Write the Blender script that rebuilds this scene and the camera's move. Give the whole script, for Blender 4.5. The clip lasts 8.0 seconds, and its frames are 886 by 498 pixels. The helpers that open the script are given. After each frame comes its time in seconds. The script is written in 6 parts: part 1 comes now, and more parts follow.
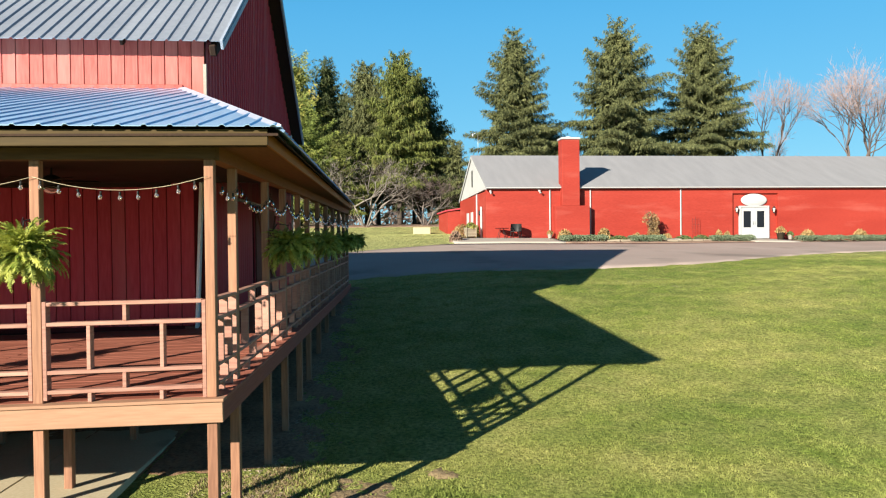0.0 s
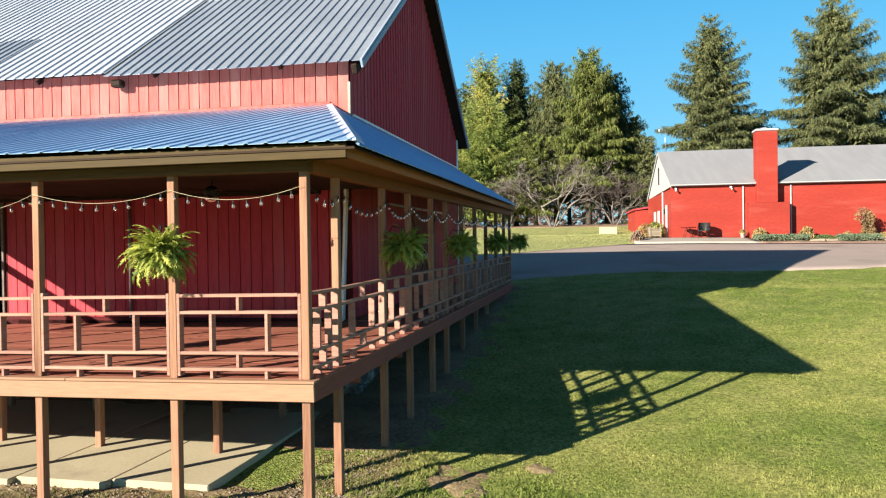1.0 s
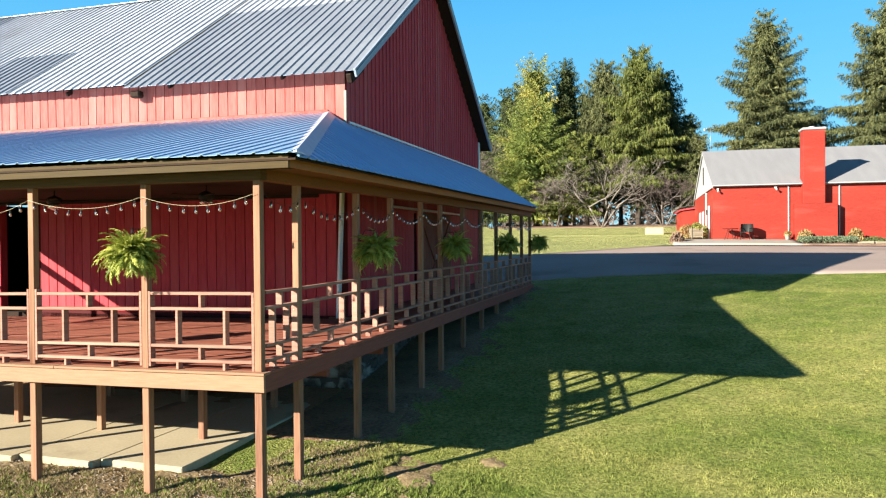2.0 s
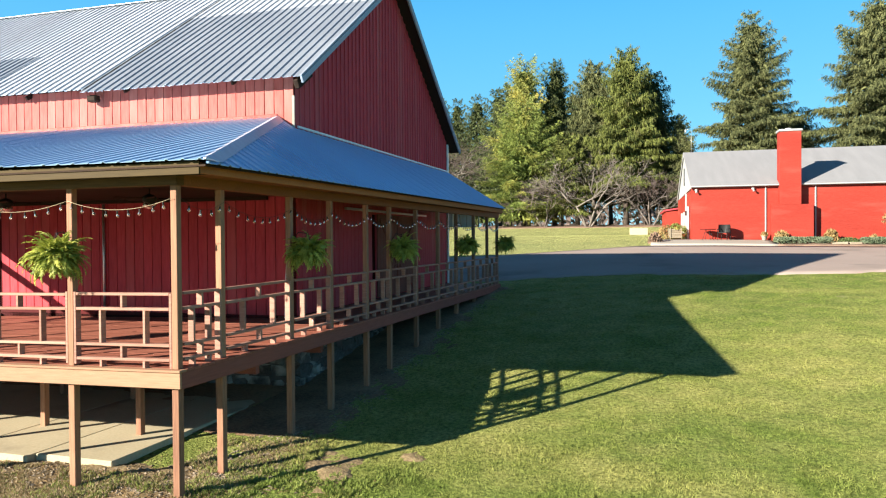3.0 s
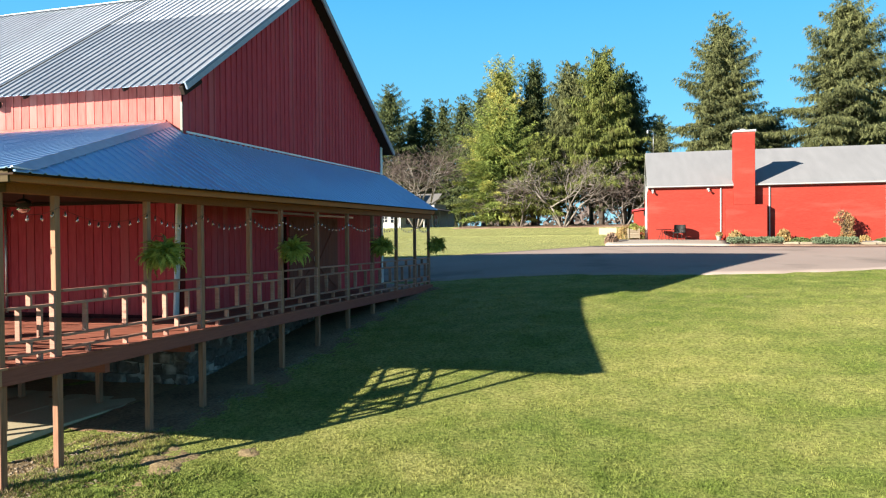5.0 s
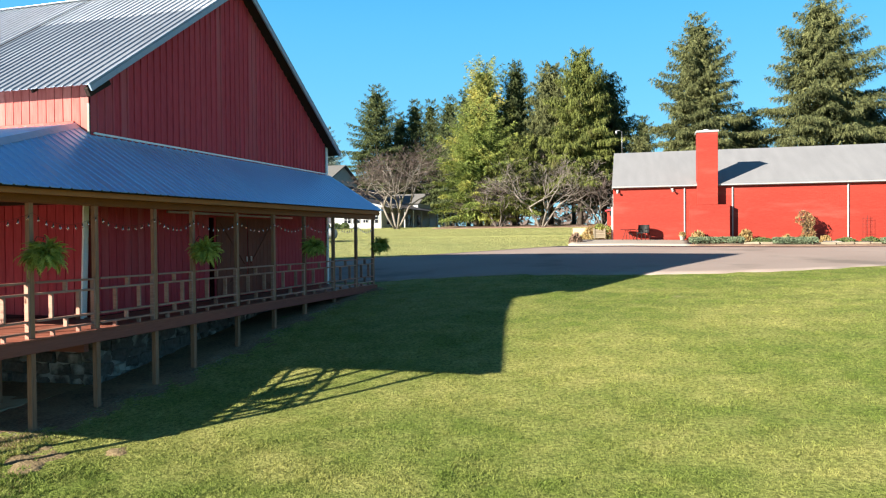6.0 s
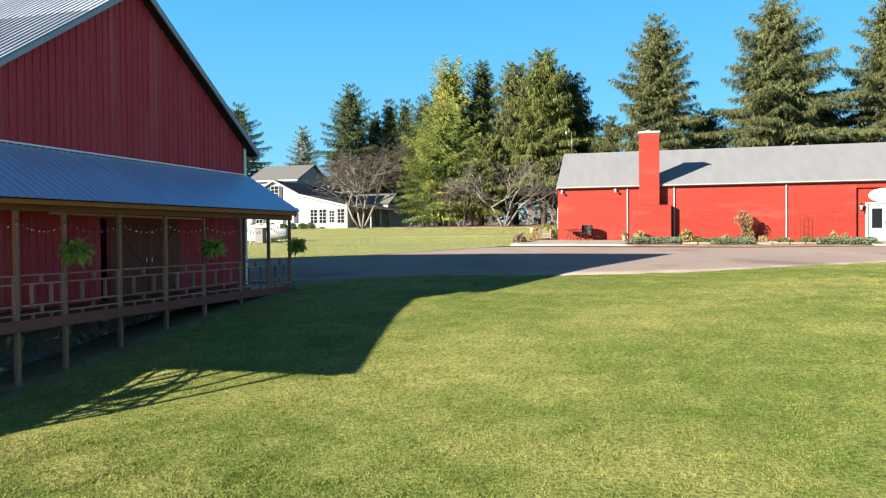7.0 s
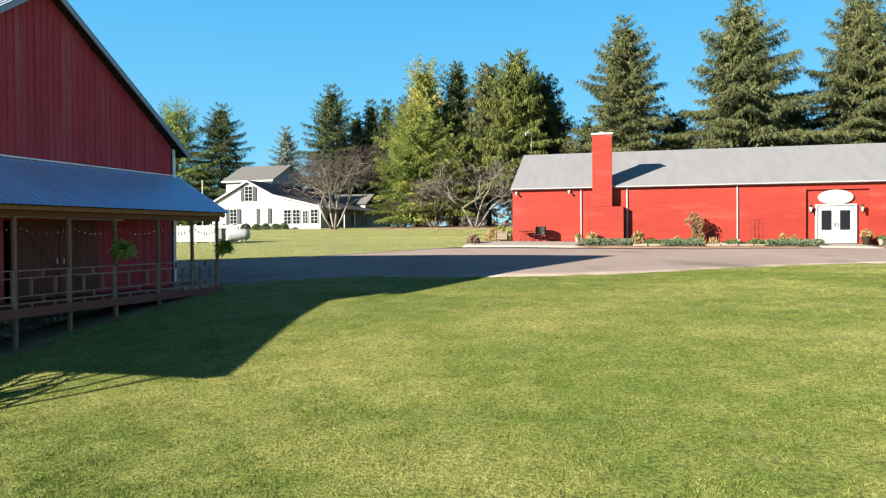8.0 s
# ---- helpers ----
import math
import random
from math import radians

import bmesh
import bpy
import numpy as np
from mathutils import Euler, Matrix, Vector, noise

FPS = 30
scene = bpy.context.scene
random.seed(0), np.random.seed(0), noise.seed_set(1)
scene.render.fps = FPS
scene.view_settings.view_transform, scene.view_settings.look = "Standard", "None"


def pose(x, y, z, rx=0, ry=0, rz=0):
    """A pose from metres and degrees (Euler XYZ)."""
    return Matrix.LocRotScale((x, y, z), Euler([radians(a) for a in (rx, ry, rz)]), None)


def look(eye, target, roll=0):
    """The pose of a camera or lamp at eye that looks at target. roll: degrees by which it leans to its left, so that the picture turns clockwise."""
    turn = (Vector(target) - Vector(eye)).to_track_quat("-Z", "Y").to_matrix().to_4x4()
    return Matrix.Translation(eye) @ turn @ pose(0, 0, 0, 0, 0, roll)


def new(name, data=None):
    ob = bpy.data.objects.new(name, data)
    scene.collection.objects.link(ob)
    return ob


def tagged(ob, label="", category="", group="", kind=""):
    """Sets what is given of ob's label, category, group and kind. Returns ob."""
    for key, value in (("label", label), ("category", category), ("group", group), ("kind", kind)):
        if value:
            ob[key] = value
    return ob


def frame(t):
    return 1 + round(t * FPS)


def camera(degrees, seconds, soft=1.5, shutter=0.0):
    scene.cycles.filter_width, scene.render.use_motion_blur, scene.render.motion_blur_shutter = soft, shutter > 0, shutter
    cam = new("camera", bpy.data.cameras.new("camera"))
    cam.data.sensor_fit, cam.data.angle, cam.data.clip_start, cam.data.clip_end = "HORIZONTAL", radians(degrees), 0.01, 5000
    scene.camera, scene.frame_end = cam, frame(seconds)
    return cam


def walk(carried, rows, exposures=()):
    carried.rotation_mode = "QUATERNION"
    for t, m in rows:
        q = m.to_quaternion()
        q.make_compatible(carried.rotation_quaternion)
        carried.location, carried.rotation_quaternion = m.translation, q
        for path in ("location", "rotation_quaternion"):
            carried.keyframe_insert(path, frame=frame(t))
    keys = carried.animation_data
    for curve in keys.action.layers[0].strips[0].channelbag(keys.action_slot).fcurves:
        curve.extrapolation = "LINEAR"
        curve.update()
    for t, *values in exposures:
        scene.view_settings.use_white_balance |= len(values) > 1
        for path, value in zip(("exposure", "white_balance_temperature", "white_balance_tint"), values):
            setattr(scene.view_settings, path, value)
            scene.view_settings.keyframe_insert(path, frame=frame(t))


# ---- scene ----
cam = camera(63.8, 8.0, 1.2)
PATH = [
    (0, (1.875, -6.962, 3.226), (1.979, -4.965, 3.195), -0.6),
    (0.5, (2.516, -7.146, 3.23), (2.355, -5.152, 3.202), -0.7),
    (1, (3.237, -7.256, 3.224), (2.783, -5.308, 3.2), -0.8),
    (1.5, (4.011, -7.38, 3.246), (3.394, -5.478, 3.221), -0.5),
    (3, (5.874, -7.381, 3.308), (5.257, -5.478, 3.281), -0.4),
    (3.5, (6.432, -7.31, 3.321), (5.815, -5.407, 3.292), -0.4),
    (4, (7.011, -7.254, 3.339), (6.392, -5.352, 3.31), -0.4),
    (5.5, (9.213, -6.755, 3.351), (8.595, -4.854, 3.322), -0.5),
    (6, (10.261, -6.458, 3.345), (9.645, -4.555, 3.316), -0.5),
    (6.5, (11.493, -6.13, 3.364), (10.88, -4.226, 3.333), -0.5),
    (7, (12.848, -5.748, 3.37), (12.258, -3.838, 3.339), -0.5),
    (7.5, (14.192, -5.367, 3.405), (13.604, -3.455, 3.372), -0.5),
    (8, (15.192, -4.999, 3.394), (14.613, -3.085, 3.364), -0.4),
]
EXPOSURE = ((0.0, 1.28), (0.5, 1.33), (1.0, 1.41), (1.5, 1.51), (3.5, 1.58), (5.5, 1.61), (6.5, 1.57), (8.0, 1.47))
walk(cam, [(t, look(eye, target, roll)) for t, eye, target, roll in PATH], EXPOSURE)

# ---------------------------------------------------------------- world and light
SUN_TO = Vector((-1.77, -2.14, 1.0)).normalized()
world = bpy.data.worlds.new("sky_world")
scene.world = world
world.use_nodes = True
wn = world.node_tree.nodes
sky = wn.new("ShaderNodeTexSky")
sky.sky_type, sky.sun_disc = "NISHITA", False
sky.sun_elevation = math.asin(SUN_TO.z)
sky.sun_rotation = math.atan2(SUN_TO.x, SUN_TO.y)
sky.altitude, sky.air_density, sky.dust_density, sky.ozone_density = 600, 1.0, 0.0, 1.6
wn["Background"].inputs["Strength"].default_value = 0.0715
richer = wn.new("ShaderNodeHueSaturation")
richer.inputs["Hue"].default_value = 0.490
richer.inputs["Saturation"].default_value = 1.28
world.node_tree.links.new(sky.outputs[0], richer.inputs["Color"])
even = wn.new("ShaderNodeMix")
even.data_type = "RGBA"
even.inputs[0].default_value = 0.86
# a clear autumn dome: pale at the horizon, azure above it, deepening to a dim indigo overhead
way_up, height_up, deepen, dome_blue, rise, low_blue = (wn.new("ShaderNode" + kind) for kind in ("TexCoord", "SeparateXYZ", "MapRange", "Mix", "MapRange", "Mix"))
deepen.interpolation_type = "SMOOTHSTEP"
deepen.inputs["From Min"].default_value, deepen.inputs["From Max"].default_value = 0.27, 0.72
dome_blue.data_type = "RGBA"
rise.inputs["From Min"].default_value, rise.inputs["From Max"].default_value = 0.0, 0.34
low_blue.data_type = "RGBA"
low_blue.inputs[6].default_value = (1.25, 3.70, 5.10, 1)
low_blue.inputs[7].default_value = (0.46, 2.62, 4.95, 1)
world.node_tree.links.new(height_up.outputs[2], rise.inputs["Value"])
world.node_tree.links.new(rise.outputs[0], low_blue.inputs[0])
world.node_tree.links.new(low_blue.outputs[2], dome_blue.inputs[6])
dome_blue.inputs[7].default_value = (0.17, 0.28, 0.80, 1)
world.node_tree.links.new(way_up.outputs["Generated"], height_up.inputs[0])
world.node_tree.links.new(height_up.outputs[2], deepen.inputs["Value"])
world.node_tree.links.new(deepen.outputs[0], dome_blue.inputs[0])
world.node_tree.links.new(dome_blue.outputs[2], even.inputs[7])
world.node_tree.links.new(richer.outputs[0], even.inputs[6])
world.node_tree.links.new(even.outputs[2], wn["Background"].inputs["Color"])
sun = new("sun", bpy.data.lights.new("sun", "SUN"))
sun.data.energy, sun.data.angle, sun.data.color = 5.4, radians(0.5), (1.0, 0.925, 0.79)
sun.matrix_world = look(SUN_TO * 60, (0, 0, 0))


# ---------------------------------------------------------------- materials
def material(name, dark, light, rough=0.7, metal=0.0, fine=30.0, coarse=1.5, bump=0.2, depth=0.01, vary=0.12,
             stretch=(1, 1, 1), island=False, sheen=0.0, stain=None, stain_at=(0.55, 0.7), stain_scale=0.8, trans=0.0, spec=0.2):
    """A surface of two tones mixed by fine grain and coarse blotches, with relief, stains and a tone of its own for each piece."""
    m = bpy.data.materials.new(name)
    m.use_nodes = True
    n, l = m.node_tree.nodes, m.node_tree.links
    bsdf = n["Principled BSDF"]
    coord = n.new("ShaderNodeTexCoord")
    mapping = n.new("ShaderNodeMapping")
    mapping.inputs["Scale"].default_value = stretch
    l.new(coord.outputs["Object"], mapping.inputs["Vector"])
    if island:
        rand_out = n.new("ShaderNodeNewGeometry").outputs["Random Per Island"]
    else:
        rand_out = n.new("ShaderNodeObjectInfo").outputs["Random"]
        move = n.new("ShaderNodeVectorMath")
        move.operation = "MULTIPLY_ADD"
        l.new(rand_out, move.inputs[0])
        move.inputs[1].default_value = (37, 53, 71)
        l.new(coord.outputs["Object"], move.inputs[2])
        l.new(move.outputs[0], mapping.inputs["Vector"])

    def noise_at(scale, detail):
        t = n.new("ShaderNodeTexNoise")
        t.inputs["Scale"].default_value, t.inputs["Detail"].default_value = scale, detail
        l.new(mapping.outputs[0], t.inputs["Vector"])
        return t.outputs["Fac"]

    def calc(op, a, b, c=None):
        t = n.new("ShaderNodeMath")
        t.operation = op
        for k, v in enumerate((a, b, c)):
            if v is None:
                continue
            if isinstance(v, (int, float)):
                t.inputs[k].default_value = v
            else:
                l.new(v, t.inputs[k])
        return t.outputs[0]

    grain, blotch = noise_at(fine, 4), noise_at(coarse, 3)
    fac = calc("ADD", calc("MULTIPLY", grain, 0.55), calc("MULTIPLY", blotch, 0.45))
    fac = calc("MULTIPLY_ADD", calc("SUBTRACT", fac, 0.5), 2.6, 0.5)
    fac = calc("ADD", fac, calc("MULTIPLY", calc("SUBTRACT", rand_out, 0.5), 4 * vary))
    ramp = n.new("ShaderNodeMix")
    ramp.data_type, ramp.clamp_factor = "RGBA", True
    ramp.inputs[6].default_value, ramp.inputs[7].default_value = (*dark, 1), (*light, 1)
    l.new(fac, ramp.inputs[0])
    colour = ramp.outputs[2]
    if stain:
        t = noise_at(stain_scale, 5)
        r = n.new("ShaderNodeMapRange")
        r.inputs["From Min"].default_value, r.inputs["From Max"].default_value = stain_at
        l.new(t, r.inputs["Value"])
        mx = n.new("ShaderNodeMix")
        mx.data_type = "RGBA"
        mx.inputs[7].default_value = (*stain, 1)
        l.new(r.outputs[0], mx.inputs[0])
        l.new(colour, mx.inputs[6])
        colour = mx.outputs[2]
    l.new(colour, bsdf.inputs["Base Color"])
    l.new(calc("ADD", calc("MULTIPLY", blotch, 0.3), rough - 0.15), bsdf.inputs["Roughness"])
    bsdf.inputs["Metallic"].default_value = metal
    bsdf.inputs["Specular IOR Level"].default_value = spec
    if bump:
        b = n.new("ShaderNodeBump")
        b.inputs["Strength"].default_value, b.inputs["Distance"].default_value = bump, depth
        l.new(grain, b.inputs["Height"])
        l.new(b.outputs[0], bsdf.inputs["Normal"])
    if trans:
        tr = n.new("ShaderNodeBsdfTranslucent")
        l.new(colour, tr.inputs["Color"])
        ms = n.new("ShaderNodeMixShader")
        ms.inputs[0].default_value = trans
        l.new(bsdf.outputs[0], ms.inputs[1])
        l.new(tr.outputs[0], ms.inputs[2])
        l.new(ms.outputs[0], n["Material Output"].inputs[0])
    return m


def glass_material(name, tint, rough=0.03, alpha=0.0):
    m = bpy.data.materials.new(name)
    m.use_nodes = True
    b = m.node_tree.nodes["Principled BSDF"]
    b.inputs["Base Color"].default_value, b.inputs["Roughness"].default_value = (*tint, 1), rough
    b.inputs["Transmission Weight"].default_value = alpha
    b.inputs["IOR"].default_value = 1.45
    return m


RED_SIDING = material("red_siding", (0.351, 0.032, 0.042), (0.516, 0.062, 0.080), rough=0.6, fine=26, coarse=1.2, stretch=(1, 1, 0.12),
                      bump=0.25, depth=0.004, vary=0.016, spec=0.12, stain=(0.46, 0.125, 0.125), stain_at=(0.52, 0.85), stain_scale=1.0)
# paler copy of red_siding: light bounced off the porch roof, plus some fading
RED_LIT_FADED = material("lit_faded_red_siding", (0.324, 0.063, 0.053), (0.464, 0.132, 0.109), rough=0.65, fine=26, coarse=1.2, stretch=(1, 1, 0.12),
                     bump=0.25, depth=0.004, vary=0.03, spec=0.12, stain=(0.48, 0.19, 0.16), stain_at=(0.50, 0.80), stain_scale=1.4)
RED_DARK = material("red_siding_groove", (0.06, 0.006, 0.007), (0.09, 0.010, 0.010), rough=0.8)
DOOR_WOOD = material("sliding_door_wood", (0.15, 0.045, 0.032), (0.23, 0.075, 0.05), rough=0.7, fine=40, stretch=(1, 1, 0.08), vary=0.05)
METAL_PORCH = material("porch_roof_metal", (0.40, 0.63, 0.90), (0.48, 0.71, 0.95), rough=0.36, metal=0.62, spec=0.5, fine=8, coarse=0.7, bump=0.04, depth=0.004, vary=0.03)
# two tones of one roof metal: the sky's glare is put into the brighter
METAL_GLARE = material("barn_roof_glare_metal", (0.44, 0.465, 0.51), (0.58, 0.605, 0.65), rough=0.48, metal=0.4, fine=10, coarse=0.5, bump=0.05, vary=0.06,
                     stain=(0.40, 0.42, 0.45), stain_at=(0.6, 0.75))
METAL_DULL = material("barn_roof_dull_metal", (0.25, 0.28, 0.33), (0.33, 0.36, 0.41), rough=0.45, metal=0.4, fine=10, coarse=0.5, bump=0.05, vary=0.04)
METAL_TRIM = material("roof_trim_metal", (0.25, 0.29, 0.36), (0.33, 0.37, 0.44), rough=0.5, metal=0.1, fine=10, vary=0.03)
HIP_METAL = material("hip_cap_metal", (0.468, 0.488, 0.589), (0.598, 0.613, 0.717), rough=0.5, metal=0.45, fine=8, vary=0.03)
POST_WOOD = material("stained_post_wood", (0.175, 0.083, 0.050), (0.370, 0.190, 0.112), rough=0.7, fine=45, coarse=2, stretch=(1, 1, 0.07), bump=0.3, depth=0.004, vary=0.10,
                     stain=(0.13, 0.055, 0.028), stain_at=(0.62, 0.72), stain_scale=2.2)
RAIL_WOOD = material("stained_rail_wood", (0.250, 0.120, 0.088), (0.440, 0.240, 0.178), rough=0.7, fine=45, coarse=2, stretch=(0.1, 0.1, 1), bump=0.3, depth=0.004, vary=0.10)
BEAM_WOOD = material("treated_beam_wood", (0.092, 0.049, 0.021), (0.159, 0.087, 0.038), rough=0.75, fine=40, coarse=1.6, stretch=(0.08, 0.08, 1), bump=0.3, depth=0.004, vary=0.08,
                     stain=(0.11, 0.065, 0.025), stain_at=(0.68, 0.76), stain_scale=2)
RIM_WOOD = material("deck_rim_wood", (0.26, 0.138, 0.082), (0.37, 0.212, 0.132), rough=0.75, fine=40, coarse=1.6, stretch=(0.08, 0.08, 1), bump=0.3, depth=0.004, vary=0.06)
RIM_RED = material("deck_side_rim_wood", (0.18, 0.058, 0.044), (0.26, 0.092, 0.068), rough=0.75, fine=40, coarse=1.6, stretch=(0.08, 0.08, 1), bump=0.3, depth=0.004, vary=0.06)
DECK_WOOD = material("red_stained_decking", (0.21, 0.068, 0.044), (0.32, 0.118, 0.078), rough=0.55, fine=40, coarse=1.5, stretch=(0.08, 1, 1), bump=0.25, depth=0.004, vary=0.09,
                     stain=(0.18, 0.052, 0.034), stain_at=(0.6, 0.75))
# ochre wood, its colour raised for light bounced off the lawn
PINE_FASCIA = material("ochre_fascia_wood", (0.280, 0.105, 0.034), (0.408, 0.155, 0.054), rough=0.75, fine=40, coarse=1.6, stretch=(1, 0.08, 1), bump=0.3, depth=0.004, vary=0.05)
SIDE_BEAM = material("brown_side_beam_wood", (0.170, 0.065, 0.026), (0.264, 0.104, 0.042), rough=0.75, fine=40, coarse=1.6, stretch=(1, 0.08, 1), bump=0.3, depth=0.004, vary=0.08)
FASCIA_WOOD = material("olive_fascia_wood", (0.047, 0.030, 0.009), (0.079, 0.050, 0.015), rough=0.75, fine=40, coarse=1.6, stretch=(0.08, 0.08, 1), bump=0.3, depth=0.004, vary=0.05)
# near-black: deep shade under roofs and deck is put into this colour
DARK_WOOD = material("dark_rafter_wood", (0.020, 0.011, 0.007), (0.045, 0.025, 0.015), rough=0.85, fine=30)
TRIM_WHITE = material("fresh_white_trim", (0.72, 0.70, 0.69), (0.84, 0.82, 0.81), rough=0.5, fine=20, coarse=1.2, bump=0.05, vary=0.03)
WHITE = material("white_paint", (0.347, 0.347, 0.344), (0.433, 0.433, 0.432), rough=0.5, fine=20, coarse=1.2, bump=0.05, vary=0.03)
GALV = material("galvanised_steel", (0.4, 0.4, 0.4), (0.6, 0.6, 0.6), rough=0.4, metal=0.8)
CABINET = material("grey_cabinet_paint", (0.14, 0.135, 0.13), (0.20, 0.19, 0.18), rough=0.6)
BLACK = material("black_metal", (0.012, 0.012, 0.012), (0.03, 0.03, 0.03), rough=0.5)
BULB = glass_material("bulb_glass", (1.0, 0.96, 0.93), 0.04, 0.92)
GLASS = glass_material("window_glass", (0.012, 0.014, 0.018), 0.03)
GLASS.node_tree.nodes["Principled BSDF"].inputs["Specular IOR Level"].default_value = 0.08
STONE = material("foundation_stone", (0.055, 0.046, 0.040), (0.15, 0.13, 0.115), rough=0.9, fine=12, coarse=2, bump=0.8, depth=0.02, vary=0.12, stain=(0.36, 0.33, 0.29), stain_at=(0.55, 0.66), stain_scale=1.6)
MORTAR = material("dark_mortar", (0.06, 0.05, 0.044), (0.13, 0.115, 0.10), rough=0.95, fine=9, coarse=1.1, bump=0.8, depth=0.03, stain=(0.34, 0.32, 0.29), stain_at=(0.53, 0.62), stain_scale=1.3)
CONCRETE = material("concrete", (0.38, 0.315, 0.20), (0.50, 0.425, 0.285), rough=0.9, fine=25, coarse=0.7, bump=0.15, depth=0.005, vary=0.04, stain=(0.27, 0.22, 0.15), stain_at=(0.6, 0.75))
CONCRETE_PALE = material("pale_concrete", (0.27, 0.24, 0.20), (0.37, 0.335, 0.285), rough=0.9, fine=25, coarse=0.7, bump=0.15, depth=0.005, vary=0.04)
ASPHALT = material("asphalt", (0.295, 0.232, 0.201), (0.407, 0.330, 0.290), rough=0.95, spec=0.04, fine=60, coarse=0.25, bump=0.3, depth=0.004, stain=(0.22, 0.18, 0.155), stain_at=(0.56, 0.7), stain_scale=0.3)
SOIL = material("soil_and_gravel", (0.145, 0.099, 0.051), (0.357, 0.269, 0.148), rough=0.95, fine=22, coarse=1.2, bump=0.8, depth=0.03)
# darker, redder soil: shade under the porch is partly put into this colour
SOIL_DARK = material("shaded_dark_soil", (0.119, 0.069, 0.040), (0.372, 0.232, 0.132), rough=0.95, fine=18, coarse=1.2, bump=0.8, depth=0.03)
PEBBLE = material("pebbles", (0.13, 0.098, 0.065), (0.32, 0.255, 0.185), rough=0.9, island=True, vary=0.25)
SHINGLE = material("pale_roof_shingles", (0.20, 0.198, 0.206), (0.262, 0.259, 0.266), rough=0.9, spec=0.1, fine=9, coarse=0.4, stretch=(1, 6, 6), bump=0.3, depth=0.01, vary=0.03)
SHINGLE_DARK = material("dark_roof_shingles", (0.045, 0.045, 0.055), (0.09, 0.09, 0.10), rough=0.85, fine=9, stretch=(1, 6, 6))
SHINGLE_GREY = material("grey_roof_shingles", (0.125, 0.12, 0.115), (0.19, 0.18, 0.17), rough=0.85, fine=9, stretch=(1, 6, 6))
MULCH = material("bark_mulch", (0.16, 0.10, 0.07), (0.32, 0.22, 0.16), rough=0.95, fine=30, bump=0.8, depth=0.03)
BARK = material("spruce_bark", (0.04, 0.031, 0.026), (0.10, 0.08, 0.065), rough=0.95, fine=14, stretch=(1, 1, 0.25), bump=0.8, depth=0.03)
PALE_BARK = material("bare_tree_bark", (0.12, 0.10, 0.088), (0.25, 0.215, 0.19), rough=0.9, fine=14, island=True, vary=0.1)
WHITE_BARK = material("pale_grey_bark", (0.153, 0.132, 0.115), (0.264, 0.234, 0.204), rough=0.9, fine=14, island=True, vary=0.1)
TWIG = material("rosy_bare_twigs", (0.22, 0.155, 0.145), (0.36, 0.265, 0.245), rough=0.9, island=True, vary=0.1)
TWIG_BROWN = material("brown_bare_twigs", (0.070, 0.053, 0.048), (0.14, 0.108, 0.096), rough=0.9, island=True, vary=0.1)
SPRUCE = material("spruce_needles", (0.022, 0.033, 0.015), (0.198, 0.207, 0.083), rough=0.75, fine=3, coarse=0.3, bump=0, island=True, vary=0.15, trans=0.12)
SPRUCE_DARK = material("dark_spruce_needles", (0.020, 0.033, 0.015), (0.129, 0.152, 0.054), rough=0.75, fine=3, coarse=0.3, bump=0, island=True, vary=0.15, trans=0.1)
SPRUCE_BLUE = material("blue_spruce_needles", (0.095, 0.136, 0.117), (0.247, 0.289, 0.252), rough=0.75, fine=3, coarse=0.3, bump=0, island=True, vary=0.16, trans=0.15)
# stain blotches in these three crowns stand in for light varying across them
SPRUCE_LIGHT = material("yellowish_spruce_needles", (0.032, 0.046, 0.014), (0.235, 0.262, 0.066), rough=0.75, fine=3, coarse=0.3, bump=0, island=True, vary=0.20, trans=0.18, stain=(0.16, 0.135, 0.065), stain_at=(0.58, 0.76), stain_scale=0.6)
PINE_GREEN = material("green_pine_needles", (0.060, 0.092, 0.022), (0.300, 0.360, 0.090), rough=0.75, fine=3, coarse=0.25, bump=0, island=True, vary=0.18, trans=0.2, stain=(0.46, 0.43, 0.11), stain_at=(0.52, 0.74), stain_scale=0.45)
PINE_GOLD = material("yellow_green_pine_needles", (0.110, 0.135, 0.035), (0.36, 0.39, 0.115), rough=0.75, fine=3, coarse=0.25, bump=0, island=True, vary=0.18, trans=0.2, stain=(0.50, 0.43, 0.11), stain_at=(0.50, 0.68), stain_scale=0.4)
STRAW = material("dry_grass_blade", (0.17, 0.125, 0.055), (0.44, 0.34, 0.20), rough=0.8, bump=0, fine=2, island=True, vary=0.25, trans=0.25)
FERN = material("fern_leaf", (0.123, 0.179, 0.025), (0.616, 0.616, 0.138), rough=0.5, fine=6, coarse=2, bump=0, island=False, vary=0.14, trans=0.3)
SHRUB = material("shrub_leaf", (0.055, 0.085, 0.03), (0.15, 0.19, 0.07), rough=0.7, bump=0, island=True, vary=0.2, trans=0.2)
JUNIPER = material("low_evergreen_leaf", (0.085, 0.121, 0.068), (0.213, 0.259, 0.158), rough=0.7, bump=0, island=True, vary=0.2, trans=0.2)
GOLDEN = material("golden_shrub_leaf", (0.215, 0.137, 0.055), (0.439, 0.313, 0.134), rough=0.7, bump=0, island=True, vary=0.2, trans=0.2)
TERRA_WOOD = material("weathered_grey_wood", (0.20, 0.16, 0.11), (0.32, 0.27, 0.20), rough=0.85, fine=30)
